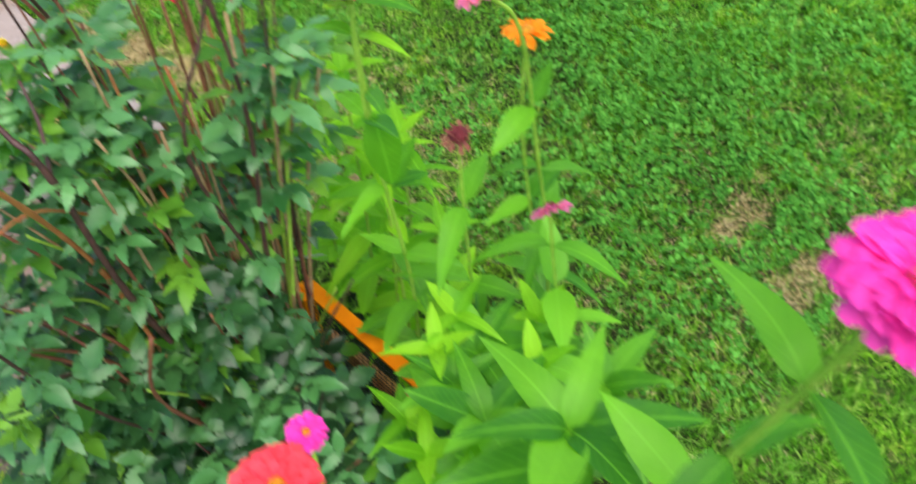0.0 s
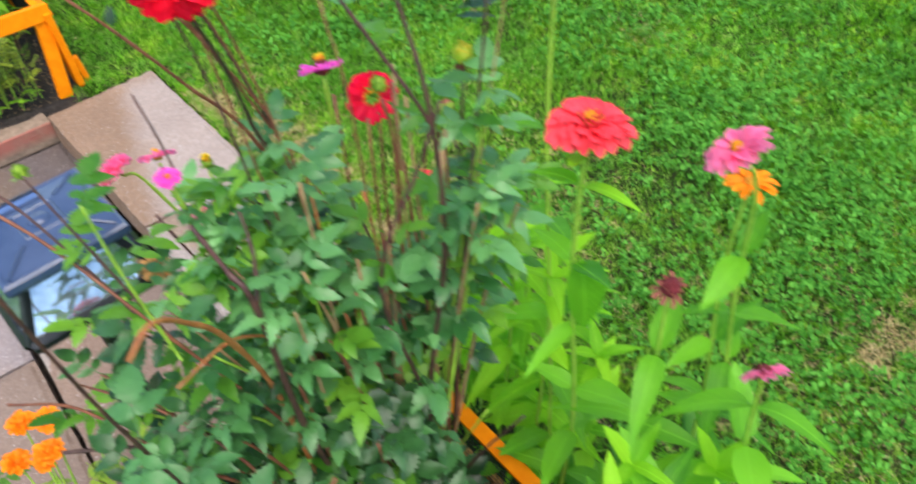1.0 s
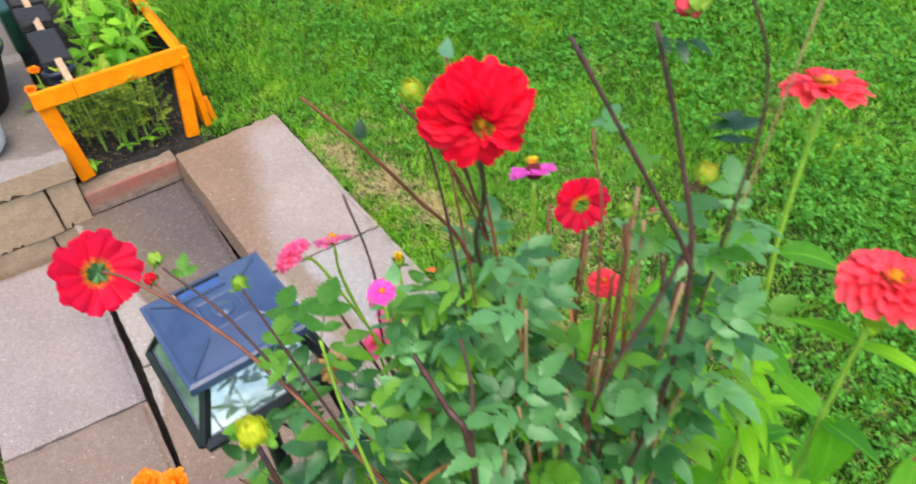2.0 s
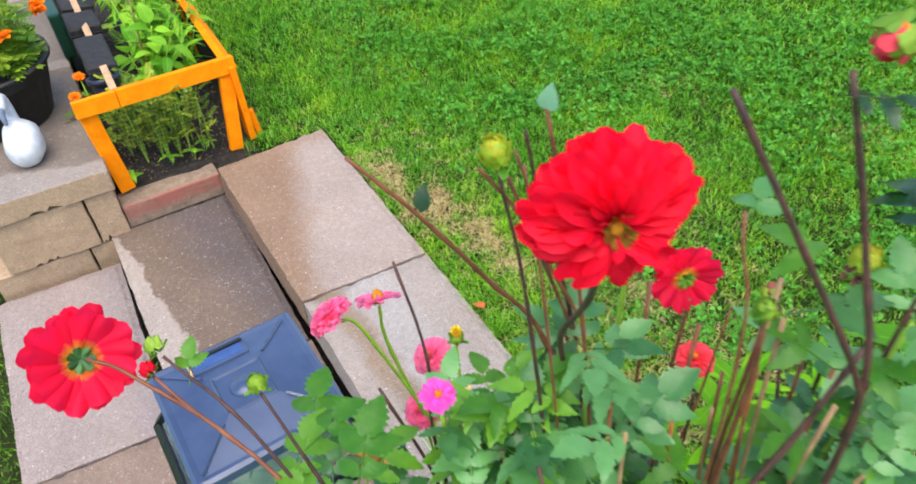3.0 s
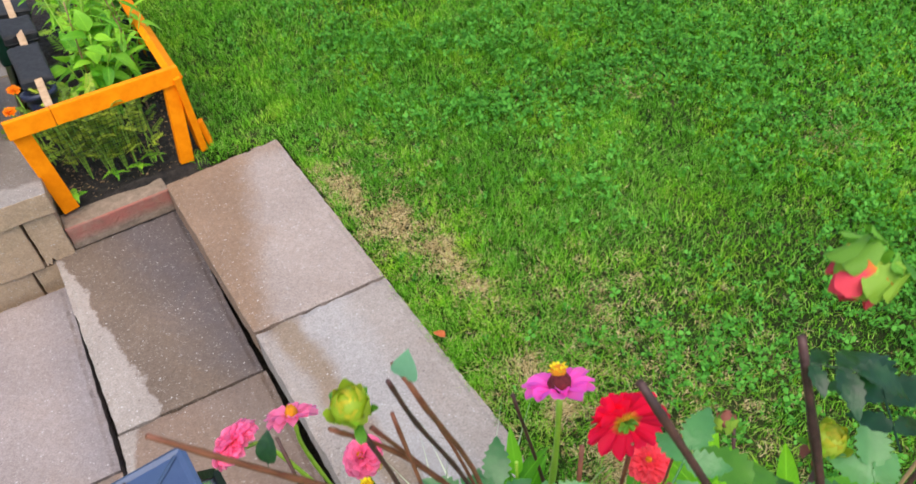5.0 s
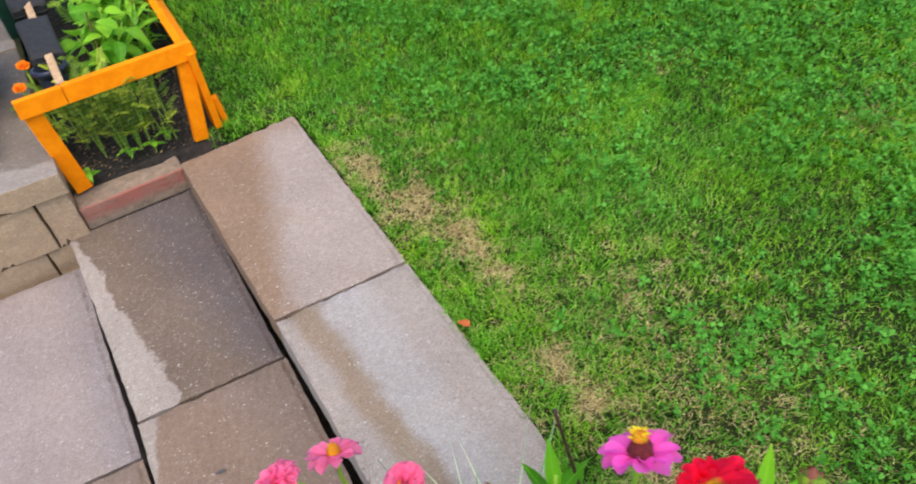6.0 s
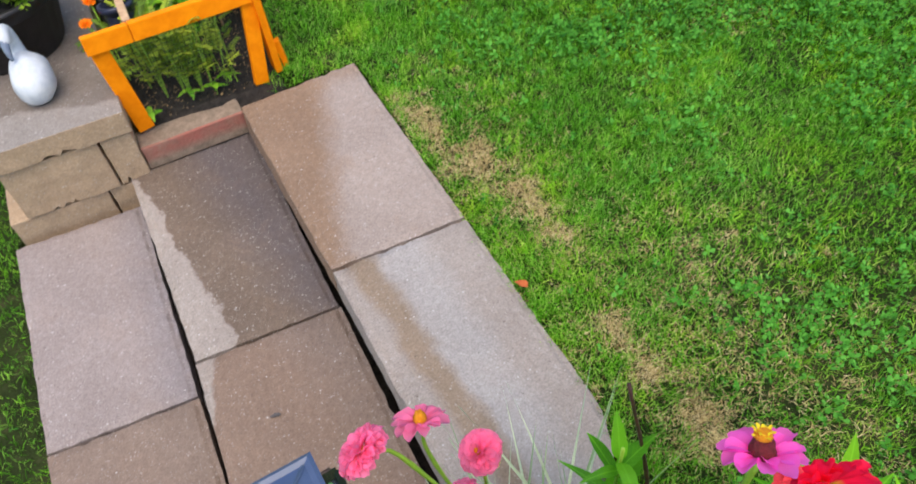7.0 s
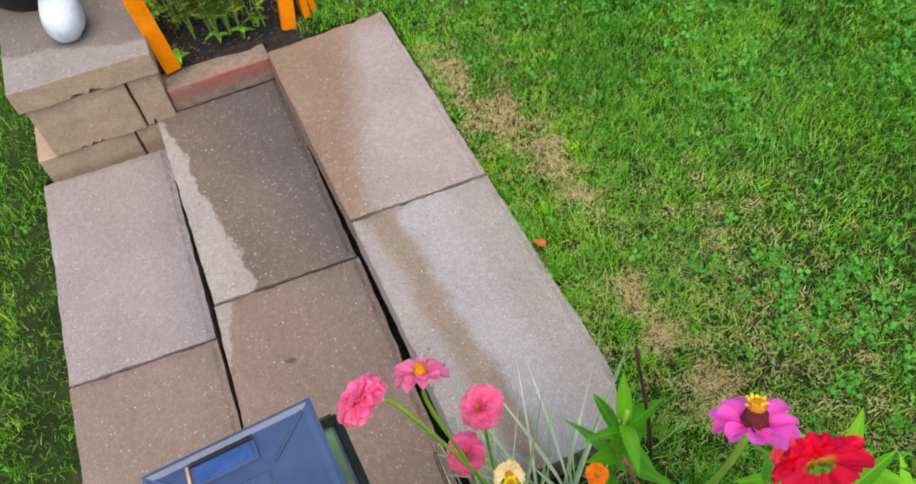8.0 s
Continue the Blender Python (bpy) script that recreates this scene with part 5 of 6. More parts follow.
for k in range(38):
    x, y = RD.uniform(-0.20, 0.11), RD.uniform(-1.32, -1.02)
    tip = Vector((x, y, RD.uniform(0.30, 0.56) - 0.6 * max(0.0, -0.10 - x) - 0.5 * max(0.0, -1.2 - y)))
    shoot(low, low.location + Vector((RD.uniform(-0.05, 0.05), RD.uniform(-0.06, 0.05), 0)), tip, k + 1, 0.10, 0.048, 0.086, 0.064, 0.92, 11)
side = thing("dahlia_plant", (-0.16, -0.90, 0.10), "leafy young dahlia crowding round the lamp stake", "plant", "dahlias")
for k in range(26):
    tip = Vector((RD.uniform(-0.27, -0.10), RD.uniform(-1.0, -0.82), RD.uniform(0.40, 0.58)))
    shoot(side, side.location + Vector((RD.uniform(-0.03, 0.03), RD.uniform(-0.03, 0.03), 0)), tip, k + 1, 0.16, 0.05, 0.088, 0.06)
for p, al, s in (((0.10, -0.97, 0.94), (0.9, -0.3, 0.0), 0.07), ((0.155, -0.995, 0.99), (0.5, 0.6, 0.0), 0.065), ((0.09, -1.0, 1.0), (-0.2, 0.8, 0.1), 0.05),
                 ((0.04, -0.97, 1.03), (0.7, 0.3, 0.2), 0.04), ((0.075, -0.975, 1.09), (0.5, -0.5, 0.0), 0.035), ((-0.01, -0.92, 0.88), (-0.5, 0.6, 0.0), 0.05),
                 ((-0.05, -0.90, 0.86), (-0.3, 0.8, -0.2), 0.05), ((-0.14, -0.94, 0.80), (-0.6, 0.5, 0.1), 0.06), ((-0.17, -0.88, 0.87), (0.6, 0.7, 0.1), 0.05)):
    leaf_on(dahlia, DAHLIA_LEAVES if s != 0.05 else DAHLIA_YOUNG, p, al, s)

# ---- zinnias ----
ZR = [(18, 0.15, 1.0, -6), (16, 0.12, 0.90, 6), (14, 0.1, 0.74, 18), (10, 0.07, 0.55, 34), (8, 0.05, 0.38, 52)]
ZR_FLAT = [(12, 0.2, 1.0, 2), (9, 0.18, 0.82, 14)]
PK = [(20, 0.3, 1.0, -22), (20, 0.28, 0.97, -8), (19, 0.25, 0.88, 8), (16, 0.2, 0.76, 26), (13, 0.12, 0.62, 44), (9, 0.04, 0.50, 64)]
ZR_FULL = ZR + [(6, 0.03, 0.3, 60)]


# brighter, yellower copy of the zinnia leaf for tops and rear plants
ZINNIA_BRIGHT = leaf_set("leaf", leaf_material("bright_zinnia_leaf", (0.085, 0.32, 0.006), (0.30, 0.64, 0.020), 0.5, 0.42, veins=True, scale=4.0, spec=0.2), 6, single_leaf_geo(0.34, 0.66, 0.0, 0.8, 0.02, 0.3, 10))


def zinnia_stem(parent, pts, r=0.0026, start=0.12, gap=0.085, s0=0.10, s1=0.065, chance=1.0, zmax=9.0, leafy_top=False, leaves=ZINNIA_LEAVES):
    stalk(parent, pts, r, r * 0.7, M_GREEN_STEM)
    leaf_pairs(parent, leaves, pts, start, gap, s0, s1, 0.05, chance, 1.0, zmax)
    if leafy_top:
        for k in range(6):
            a = k * 1.05 + pts[-1][0] * 50
            leaf_on(parent, leaves, pts[-1], (math.cos(a), math.sin(a), 0.55 + 0.5 * (k % 2)), s1 * (0.8 if k % 2 else 1.0))


def zinnia(name_label, base, category="plant"):
    return thing("zinnia_plant", base, name_label, category, "zinnias")


z = zinnia("tall green zinnia with coral flower heads beside the orange rail", (0.20, -1.10, 0.09))
zinnia_stem(z, [(0.20, -1.10, 0.09), (0.19, -1.12, 0.50), (0.155, -1.12, 0.80), (0.152, -1.12, 0.955)], 0.0026, 0.12, 0.10, 0.095, 0.055, 1.0, 0.84)
for s, a in ((1, 0.4), (-1, 0.4), (1, 1.9), (-1, 1.9)):
    leaf_on(z, ZINNIA_BRIGHT, (0.152, -1.12, 0.945 - 0.02 * a), (math.cos(a) * s, math.sin(a) * s, 0.55), 0.042)
flower(z, (0.152, -1.121, 0.968), (0.0, 0.06, 1), 0.032, [(17, 0.15, 1.0, -6), (15, 0.12, 0.90, 6), (13, 0.1, 0.72, 20), (11, 0.08, 0.55, 38), (8, 0.05, 0.4, 56)], M_CORAL, 0.47, M_DISC_ORANGE, 0.20, 0.3, "coral head with an orange heart", 0, M_BUD, 11, M_DISC_ORANGE)
leaf_on(z, ZINNIA_LEAVES, (0.156, -1.125, 0.83), (-0.05, -0.30, -0.8), 0.09, (-0.4, -0.6, 0.8))
zinnia_stem(z, [(0.21, -1.09, 0.09), (0.225, -1.05, 0.50), (0.242, -1.00, 0.82), (0.245, -0.992, 0.99)], 0.0026, 0.12, 0.11, 0.095, 0.05, 1.0, 0.90)
flower(z, (0.245, -0.991, 1.004), (0.1, 0.2, 1), 0.031, [(17, 0.15, 1.0, 2), (15, 0.12, 0.90, 12), (12, 0.1, 0.66, 28)], M_CORAL, 0.47, M_DISC_ORANGE, 0.22, 0.3, "coral pink head with an orange heart", 1, M_BUD, 12, M_DISC_ORANGE)
zinnia_stem(z, [(0.13, -1.30, 0.095), (0.12, -1.29, 0.40), (0.10, -1.275, 0.60)], 0.0026, 0.2, 0.06, leafy_top=True)

z = zinnia("slender zinnia with pink and orange heads above the lawn", (0.36, -1.22, 0.085))
zinnia_stem(z, [(0.36, -1.22, 0.085), (0.335, -1.215, 0.50), (0.300, -1.20, 0.74), (0.255, -1.205, 0.90), (0.215, -1.203, 0.952)], 0.0024, 0.12, 0.10, 0.09, 0.05, 1.0, 0.84)
flower(z, (0.210, -1.202, 0.963), (-0.28, 0.54, 0.82), 0.024, ZR[:3], M_PINK, 0.42, M_DISC_ORANGE, 0.2, 0.25, "mauve pink head leaning over", 0, M_BUD, 13)
zinnia_stem(z, [(0.35, -1.21, 0.085), (0.325, -1.20, 0.50), (0.295, -1.185, 0.75), (0.291, -1.184, 0.862)], 0.0022, 0.12, 0.11, 0.085, 0.05, 1.0, 0.76)
flower(z, (0.291, -1.184, 0.871), (0.05, 0.05, 1), 0.023, ZR_FLAT, M_ORANGE_PETAL, 0.40, M_DISC_YELLOW, 0.25, 0.25, "flat orange head", 0, M_BUD, 14)
zinnia_stem(z, [(0.34, -1.24, 0.085), (0.28, -1.28, 0.45), (0.235, -1.278, 0.70), (0.229, -1.275, 0.748)], 0.0022)
flower(z, (0.229, -1.275, 0.757), (0.35, 0.75, 0.55), 0.020, ZR[:2], M_PINK, 0.36, M_DISC_MAROON, 0.35, 0.35, "fading pink head", 0, M_BUD, 15)

z = zinnia("zinnia gone to seed with a dry brown head", (0.26, -1.16, 0.085))
zinnia_stem(z, [(0.26, -1.16, 0.085), (0.235, -1.18, 0.45), (0.205, -1.19, 0.70), (0.199, -1.188, 0.80)], 0.002, 0.15, 0.12)
flower(z, (0.199, -1.188, 0.812), (0.1, -0.2, 0.9), 0.020, [(9, 0.1, 0.9, -25), (8, 0.1, 0.7, 40)], M_WILTED, 0.35, M_DISC_MAROON, 0.45, 0.5, "withered dark brown head", 0, M_BROWN_PETAL, 16)

z = zinnia("zinnia with salmon pink heads beside the steps", (0.03, -0.72, 0.088))
for pts, at, nor, rad, mat, rg, lab in (
        ([(0.03, -0.72, 0.088), (0.02, -0.73, 0.45), (-0.055, -0.70, 0.74), (-0.082, -0.693, 0.778)], (-0.086, -0.692, 0.787), (-0.38, 0.52, 0.66), 0.0225, M_PINK, PK, "salmon pink double head leaning over"),
        ([(0.035, -0.72, 0.088), (0.01, -0.72, 0.45), (-0.035, -0.69, 0.70), (-0.039, -0.687, 0.765)], (-0.039, -0.687, 0.774), (0.18, 0.58, 0.80), 0.0225, M_PINK, ZR_FLAT, "flat salmon pink head with an orange heart"),
        ([(0.04, -0.71, 0.088), (0.02, -0.70, 0.40), (0.008, -0.684, 0.652)], (0.007, -0.683, 0.663), (-0.45, 0.10, 0.88), 0.022, M_PINK, PK, "salmon pink double head browning on one side"),
        ([(0.03, -0.72, 0.088), (0.0, -0.72, 0.40), (-0.015, -0.695, 0.588)], (-0.015, -0.693, 0.598), (-0.45, 0.0, 0.88), 0.021, M_PINK, PK, "salmon pink double head")):
    zinnia_stem(z, pts, 0.0022, 0.15, 0.14, 0.06, 0.045, 0.6, 0.5)
    flower(z, at, nor, rad, rg, mat, 0.58 if rg is ZR_FLAT else 0.64, M_DISC_ORANGE, 0.22 if rg is ZR_FLAT else 0.16, 0.42 if rg is ZR_FLAT else 0.25, lab, 0, M_BUD, int(at[2] * 997))
for at, seed in (((0.019, -0.690, 0.656), 4), ((-0.002, -0.700, 0.590), 41)):
    flower(z, at, (0.75, -0.45, 0.30), 0.0125, [(13, 0.1, 1.0, -12), (11, 0.1, 0.85, 12), (8, 0.05, 0.6, 40)], M_STRAW_PETAL, 0.4, M_BROWN_PETAL, 0.3, 0.3, "withered straw coloured side of a head", 0, None, seed)
stalk(z, [(0.04, -0.72, 0.088), (0.01, -0.74, 0.45), (-0.002, -0.760, 0.695)], 0.002, 0.0014, M_GREEN_STEM)
flower(z, (-0.002, -0.761, 0.705), (0.0, -0.2, 1), 0.012, ZR[:2], M_CREAM, 0.5, M_DISC_YELLOW, 0.3, 0.3, "small cream head", 0, M_BUD, 6)
stalk(z, [(0.05, -0.72, 0.088), (0.08, -0.74, 0.40), (0.087, -0.760, 0.59)], 0.002, 0.0014, M_GREEN_STEM)
flower(z, (0.087, -0.761, 0.598), (0.0, -0.2, 1), 0.011, ZR[:2], M_ORANGE_PETAL, 0.5, M_DISC_ORANGE, 0.3, 0.3, "small orange head", 0, M_BUD, 7)
stalk(z, [(0.04, -0.72, 0.088), (0.0, -0.78, 0.5), (-0.022, -0.803, 0.82)], 0.002, 0.0014, M_GREEN_STEM)
bud(z, (-0.022, -0.805, 0.830), (0, -0.1, 1), 0.0060, M_BUD, label="green calyx")
flower(z, (-0.022, -0.805, 0.8345), (0, -0.1, 1), 0.0088, [(16, 0.22, 0.80, 66), (14, 0.12, 0.8, 76), (9, 0.02, 0.75, 86)], M_YELLOW_PETAL, 0.30, M_DISC_YELLOW, 0.4, 0.5, "tuft of short yellow florets", 0, None, 31)
stalk(z, [(0.03, -0.74, 0.088), (-0.03, -0.82, 0.5), (-0.078, -0.890, 0.895)], 0.002, 0.0014, M_GREEN_STEM)
flower(z, (-0.079, -0.892, 0.903), (0.1, -0.2, 1), 0.0115, ZR[:3], M_MAGENTA, 0.42, M_DISC_ORANGE, 0.2, 0.3, "small magenta head", 0, M_BUD, 9)
stalk(z, [(0.03, -0.74, 0.088), (-0.02, -0.78, 0.5), (-0.045, -0.82, 0.775)], 0.002, 0.0014, M_GREEN_STEM)
flower(z, (-0.045, -0.820, 0.787), (0.1, -0.2, 1), 0.013, ZR[:3], M_PINK, 0.42, M_DISC_ORANGE, 0.2, 0.3, "small pink head", 0, M_BUD, 10)

stalk(z, [(0.03, -0.74, 0.088), (-0.06, -0.80, 0.45), (-0.104, -0.820, 0.745)], 0.002, 0.0014, M_TAN_STEM)
flower(z, (-0.105, -0.820, 0.756), (0.2, -0.4, 0.8), 0.019, [(14, 0.1, 1.0, -35), (12, 0.1, 0.9, -5), (9, 0.08, 0.7, 30)], M_BROWN_PETAL, 0.3, M_BROWN_PETAL, 0.35, 0.4, "withered straw brown head", 0, None, 23)

z = zinnia("zinnia with a bright pink head and a tall orange cone", (0.12, -0.80, 0.088))
zinnia_stem(z, [(0.12, -0.80, 0.088), (0.11, -0.82, 0.50), (0.097, -0.846, 0.80), (0.095, -0.848, 0.893)], 0.0026, 0.15, 0.16, 0.07, 0.05, 0.7, 0.65)
head = flower(z, (0.095, -0.848, 0.903), (0.18, 0.50, 0.85), 0.0222, [(11, 0.2, 1.0, 10), (9, 0.18, 0.88, 20)], M_MAGENTA, 0.62, M_DISC_MAROON, 0.32, 0.52, "bright pink petals", 0, M_BUD, 17)
cone = part("cone", disc_bm(0.0050, 0.0042, 0.2), M_DISC_ORANGE, head, "orange cone of florets", pose(0, 0, 0.0108), True)
for k in range(16):
    placed("floret", petal_meshes(M_YELLOW_PETAL, 0.5)[k % 4], cone, Matrix.Rotation(k * 0.83, 4, "Z") @ Matrix.Translation((0, 0.0034 - 0.0012 * (k % 2), 0.001)) @ Matrix.Rotation(radians(28 + 25 * (k % 3)), 4, "X") @ Matrix.Diagonal((0.0042, 0.0042, 0.0042, 1)))
zinnia_stem(z, [(0.14, -0.81, 0.088), (0.18, -0.83, 0.40), (0.205, -0.836, 0.690)], 0.0024, 0.15, 0.14, 0.07, 0.05, 0.7)
flower(z, (0.209, -0.838, 0.692), (-0.1, -0.1, 1), 0.020, PK, M_CORAL, 0.5, M_DISC_ORANGE, 0.2, 0.3, "coral head", 0, M_BUD, 18)

z = zinnia("vigorous zinnia with broad leaves and a large magenta head", (0.12, -1.48, 0.095))
zinnia_stem(z, [(0.12, -1.48, 0.095), (0.10, -1.49, 0.50), (0.07, -1.515, 0.85), (0.048, -1.533, 1.061)], 0.0032, 0.30, 0.10, 0.11, 0.06)
flower(z, (0.045, -1.5355, 1.078), (-0.15, 0.0, 1), 0.029, ZR_FULL + [(14, 0.2, 0.8, 22)], M_HOT_PINK, 0.46, M_DISC_ORANGE, 0.2, 0.3, "large magenta double head", 0, M_BUD, 19)
zinnia_stem(z, [(0.10, -1.45, 0.095), (0.08, -1.43, 0.45), (0.07, -1.42, 0.76)], 0.003, 0.30, 0.10, 0.13, 0.09, leafy_top=True)
zinnia_stem(z, [(0.09, -1.42, 0.095), (0.08, -1.36, 0.45), (0.085, -1.33, 0.62)], 0.003, 0.25, 0.09, 0.12, 0.085, leafy_top=True)
zinnia_stem(z, [(0.11, -1.42, 0.095), (0.14, -1.33, 0.40), (0.15, -1.26, 0.58)], 0.003, 0.25, 0.09, 0.12, 0.085, leafy_top=True)
zinnia_stem(z, [(0.11, -1.42, 0.095), (0.18, -1.40, 0.40), (0.21, -1.38, 0.58)], 0.003, 0.25, 0.09, 0.12, 0.085, leafy_top=True)

z = zinnia("young zinnia with coral and magenta heads", (-0.06, -1.30, 0.095))
zinnia_stem(z, [(-0.06, -1.30, 0.095), (-0.07, -1.29, 0.45), (-0.056, -1.269, 0.72)], 0.0024, 0.3, 0.14, 0.07, 0.05, 0.6)
flower(z, (-0.056, -1.269, 0.731), (0, -0.1, 1), 0.017, ZR[:3], M_HOT_PINK, 0.45, M_DISC_ORANGE, 0.2, 0.3, "small magenta head", 0, M_BUD, 20)
zinnia_stem(z, [(-0.07, -1.31, 0.095), (-0.09, -1.33, 0.5), (-0.107, -1.338, 0.845)], 0.0024, 0.3, 0.18, 0.06, 0.045, 0.4)
flower(z, (-0.109, -1.340, 0.852), (0, -0.1, 1), 0.0265, ZR, M_CORAL, 0.5, M_DISC_ORANGE, 0.2, 0.3, "coral head", 0, M_BUD, 21)

for bx, by, tx, ty, tz in ((0.24, -0.86, 0.24, -0.87, 0.66), (0.26, -0.92, 0.27, -0.93, 0.70), (0.30, -0.98, 0.30, -0.99, 0.62), (0.29, -0.84, 0.30, -0.84, 0.58), (0.22, -1.02, 0.235, -1.03, 0.66), (0.30, -0.90, 0.33, -0.90, 0.56), (0.30, -1.06, 0.29, -1.07, 0.50),
                           (0.23, -1.16, 0.20, -1.22, 0.52), (0.27, -1.22, 0.24, -1.27, 0.56), (0.14, -1.22, 0.115, -1.235, 0.60), (0.12, -1.33, 0.09, -1.335, 0.60), (0.22, -1.28, 0.17, -1.32, 0.60), (0.26, -1.34, 0.25, -1.36, 0.50), (0.06, -1.30, 0.035, -1.30, 0.58), (0.08, -1.22, 0.07, -1.23, 0.50), (0.10, -1.40, 0.05, -1.39, 0.62), (0.20, -1.20, 0.16, -1.22, 0.60)):
    z = zinnia("leafy light green zinnia not yet in flower", (bx, by, 0.086))
    zinnia_stem(z, [(bx, by, 0.086), ((bx + tx) / 2 + 0.01, (by + ty) / 2, tz * 0.55), (tx, ty, tz)], 0.0024, 0.16, 0.06, 0.10, 0.065, leaves=ZINNIA_BRIGHT if by > -1.1 else ZINNIA_LEAVES)
    for s in range(4):
        leaf_on(z, ZINNIA_BRIGHT, (tx, ty, tz), (math.cos(s * 1.57 + bx * 40), math.sin(s * 1.57 + bx * 40), 0.9), 0.05)

SHOOT_LEAVES = leaf_set("leaf", M_ZINNIA_LEAF, 4, single_leaf_geo(0.27, 0.62, 0.1, 0.4, 0.02))
# bright young shoot by the end of the top step
p = thing("young_shoot", (0.185, -0.70, 0.088), "bright green young leafy shoot beside the top step", "plant")
stalk(p, [(0.185, -0.70, 0.088), (0.183, -0.69, 0.27), (0.182, -0.683, 0.48)], 0.003, 0.002, M_GREEN_STEM)
leaf_pairs(p, SHOOT_LEAVES, [(0.185, -0.70, 0.088), (0.183, -0.69, 0.27), (0.182, -0.683, 0.49)], 0.22, 0.030, 0.105, 0.068, -0.45, 1.0, 0.7)
stalk(p, [(0.245, -0.71, 0.088), (0.225, -0.70, 0.35), (0.193, -0.657, 0.578)], 0.003, 0.002, M_STEM, "stem", "bare dark stem")

# striped ornamental grass
p = thing("ornamental_grass", (0.06, -0.66, 0.088), "tuft of white striped ornamental grass at the end of the steps", "plant")
geo_cache = []
for i in range(5):
    v, f = blade_geo(1.0, 0.024, 8, 0.5, 0.35 + 0.12 * i, 0.45, 0, 0, 0, i)
    geo_cache.append(raw_mesh("blade", v, f, M_STRIPED))
for k in range(95):
    a = RD.uniform(0, 2 * math.pi)
    at = Vector((RD.uniform(-0.07, 0.10), RD.uniform(-0.03, 0.03), 0))
    al = (math.cos(a) * 0.5, math.sin(a) * 0.5, RD.uniform(0.8, 1.6))
    placed("blade", geo_cache[k % 5], p, frame_for(at, al, (0, 0, 1), 0, RD.uniform(0.12, 0.24)))

# marigolds at the foot of the lower step
b = Vector((-0.36, -0.66, -0.11))
p = thing("marigold_plant", b, "bushy orange marigold leaning over the lower step", "plant", "marigolds")
marigold(p, b, (-0.345, -0.58, 0.22), 24, [(-0.335, -0.50, 0.30), (-0.300, -0.53, 0.31), (-0.315, -0.60, 0.33), (-0.37, -0.52, 0.25), (-0.33, -0.56, 0.27)], 0.022, 0.07)


# ---- lawn: blades, clover and dry patches ----
rng = np.random.default_rng(3)


def blade_field(name, px, py, pz, length, width, lean, mat, label):
    """Many bent, tapered blades as one mesh: five corners each."""
    n = len(px)
    a = rng.uniform(0, 2 * np.pi, n)
    fx, fy = np.cos(a), np.sin(a)
    b = rng.uniform(0, 2 * np.pi, n)
    lx, ly = np.cos(b) * lean, np.sin(b) * lean
    V = np.zeros((n, 5, 3), np.float32)
    up = np.sqrt(np.clip(1 - lean ** 2, 0.05, 1))
    for i, s in ((0, -0.5), (1, 0.5)):
        V[:, i] = np.stack([px + fx * width * s, py + fy * width * s, pz], 1)
    for i, s in ((2, 0.4), (3, -0.4)):
        V[:, i] = np.stack([px + lx * length * 0.4 + fx * width * s, py + ly * length * 0.4 + fy * width * s, pz + up * length * 0.55], 1)
    V[:, 4] = np.stack([px + lx * length * 1.05, py + ly * length * 1.05, pz + up * length * 0.85], 1)
    me = bpy.data.meshes.new(name)
    base = np.arange(n, dtype=np.int32) * 5
    loops = np.stack([base, base + 1, base + 2, base + 3, base + 3, base + 2, base + 4], 1).ravel()
    me.vertices.add(n * 5)
    me.vertices.foreach_set("co", V.ravel())
    me.loops.add(n * 7)
    me.loops.foreach_set("vertex_index", loops.astype(np.int32))
    me.polygons.add(n * 2)
    starts = np.stack([np.arange(n) * 7, np.arange(n) * 7 + 4], 1).ravel()
    me.polygons.foreach_set("loop_start", starts.astype(np.int32))
    me.update(calc_edges=True)
    me.materials.append(mat)
    return tagged(new(name, me), label, "grass", kind="stuff")


def drift(x, y):
    """Slow variation over the lawn, about -1 to 1."""
    return np.sin(x * 3.1 + 1.3 * np.sin(y * 2.3)) * np.cos(y * 3.7 + 0.8 * np.sin(x * 4.1)) * 0.6 + 0.4 * np.sin(x * 9 + y * 7) * np.cos(y * 11 - x * 5)


DRY_SPOTS = ((0.365, 0.33, 0.05, 0.12), (0.41, 0.15, 0.075, 0.10), (0.455, 0.0, 0.06, 0.14), (0.47, -0.13, 0.035, 0.07), (0.45, -0.46, 0.05, 0.05), (0.43, -0.36, 0.06, 0.05), (0.46, -0.60, 0.07, 0.08),
             (0.98, -1.25, 0.13, 0.05), (0.90, -1.42, 0.10, 0.05))
THIN_SPOTS = ((0.55, -0.45, 0.30, 0.50), (0.45, 0.10, 0.20, 0.40), (0.95, -1.30, 0.55, 0.35), (1.25, 0.30, 0.10, 0.08), (1.5, -0.2, 0.12, 0.1))


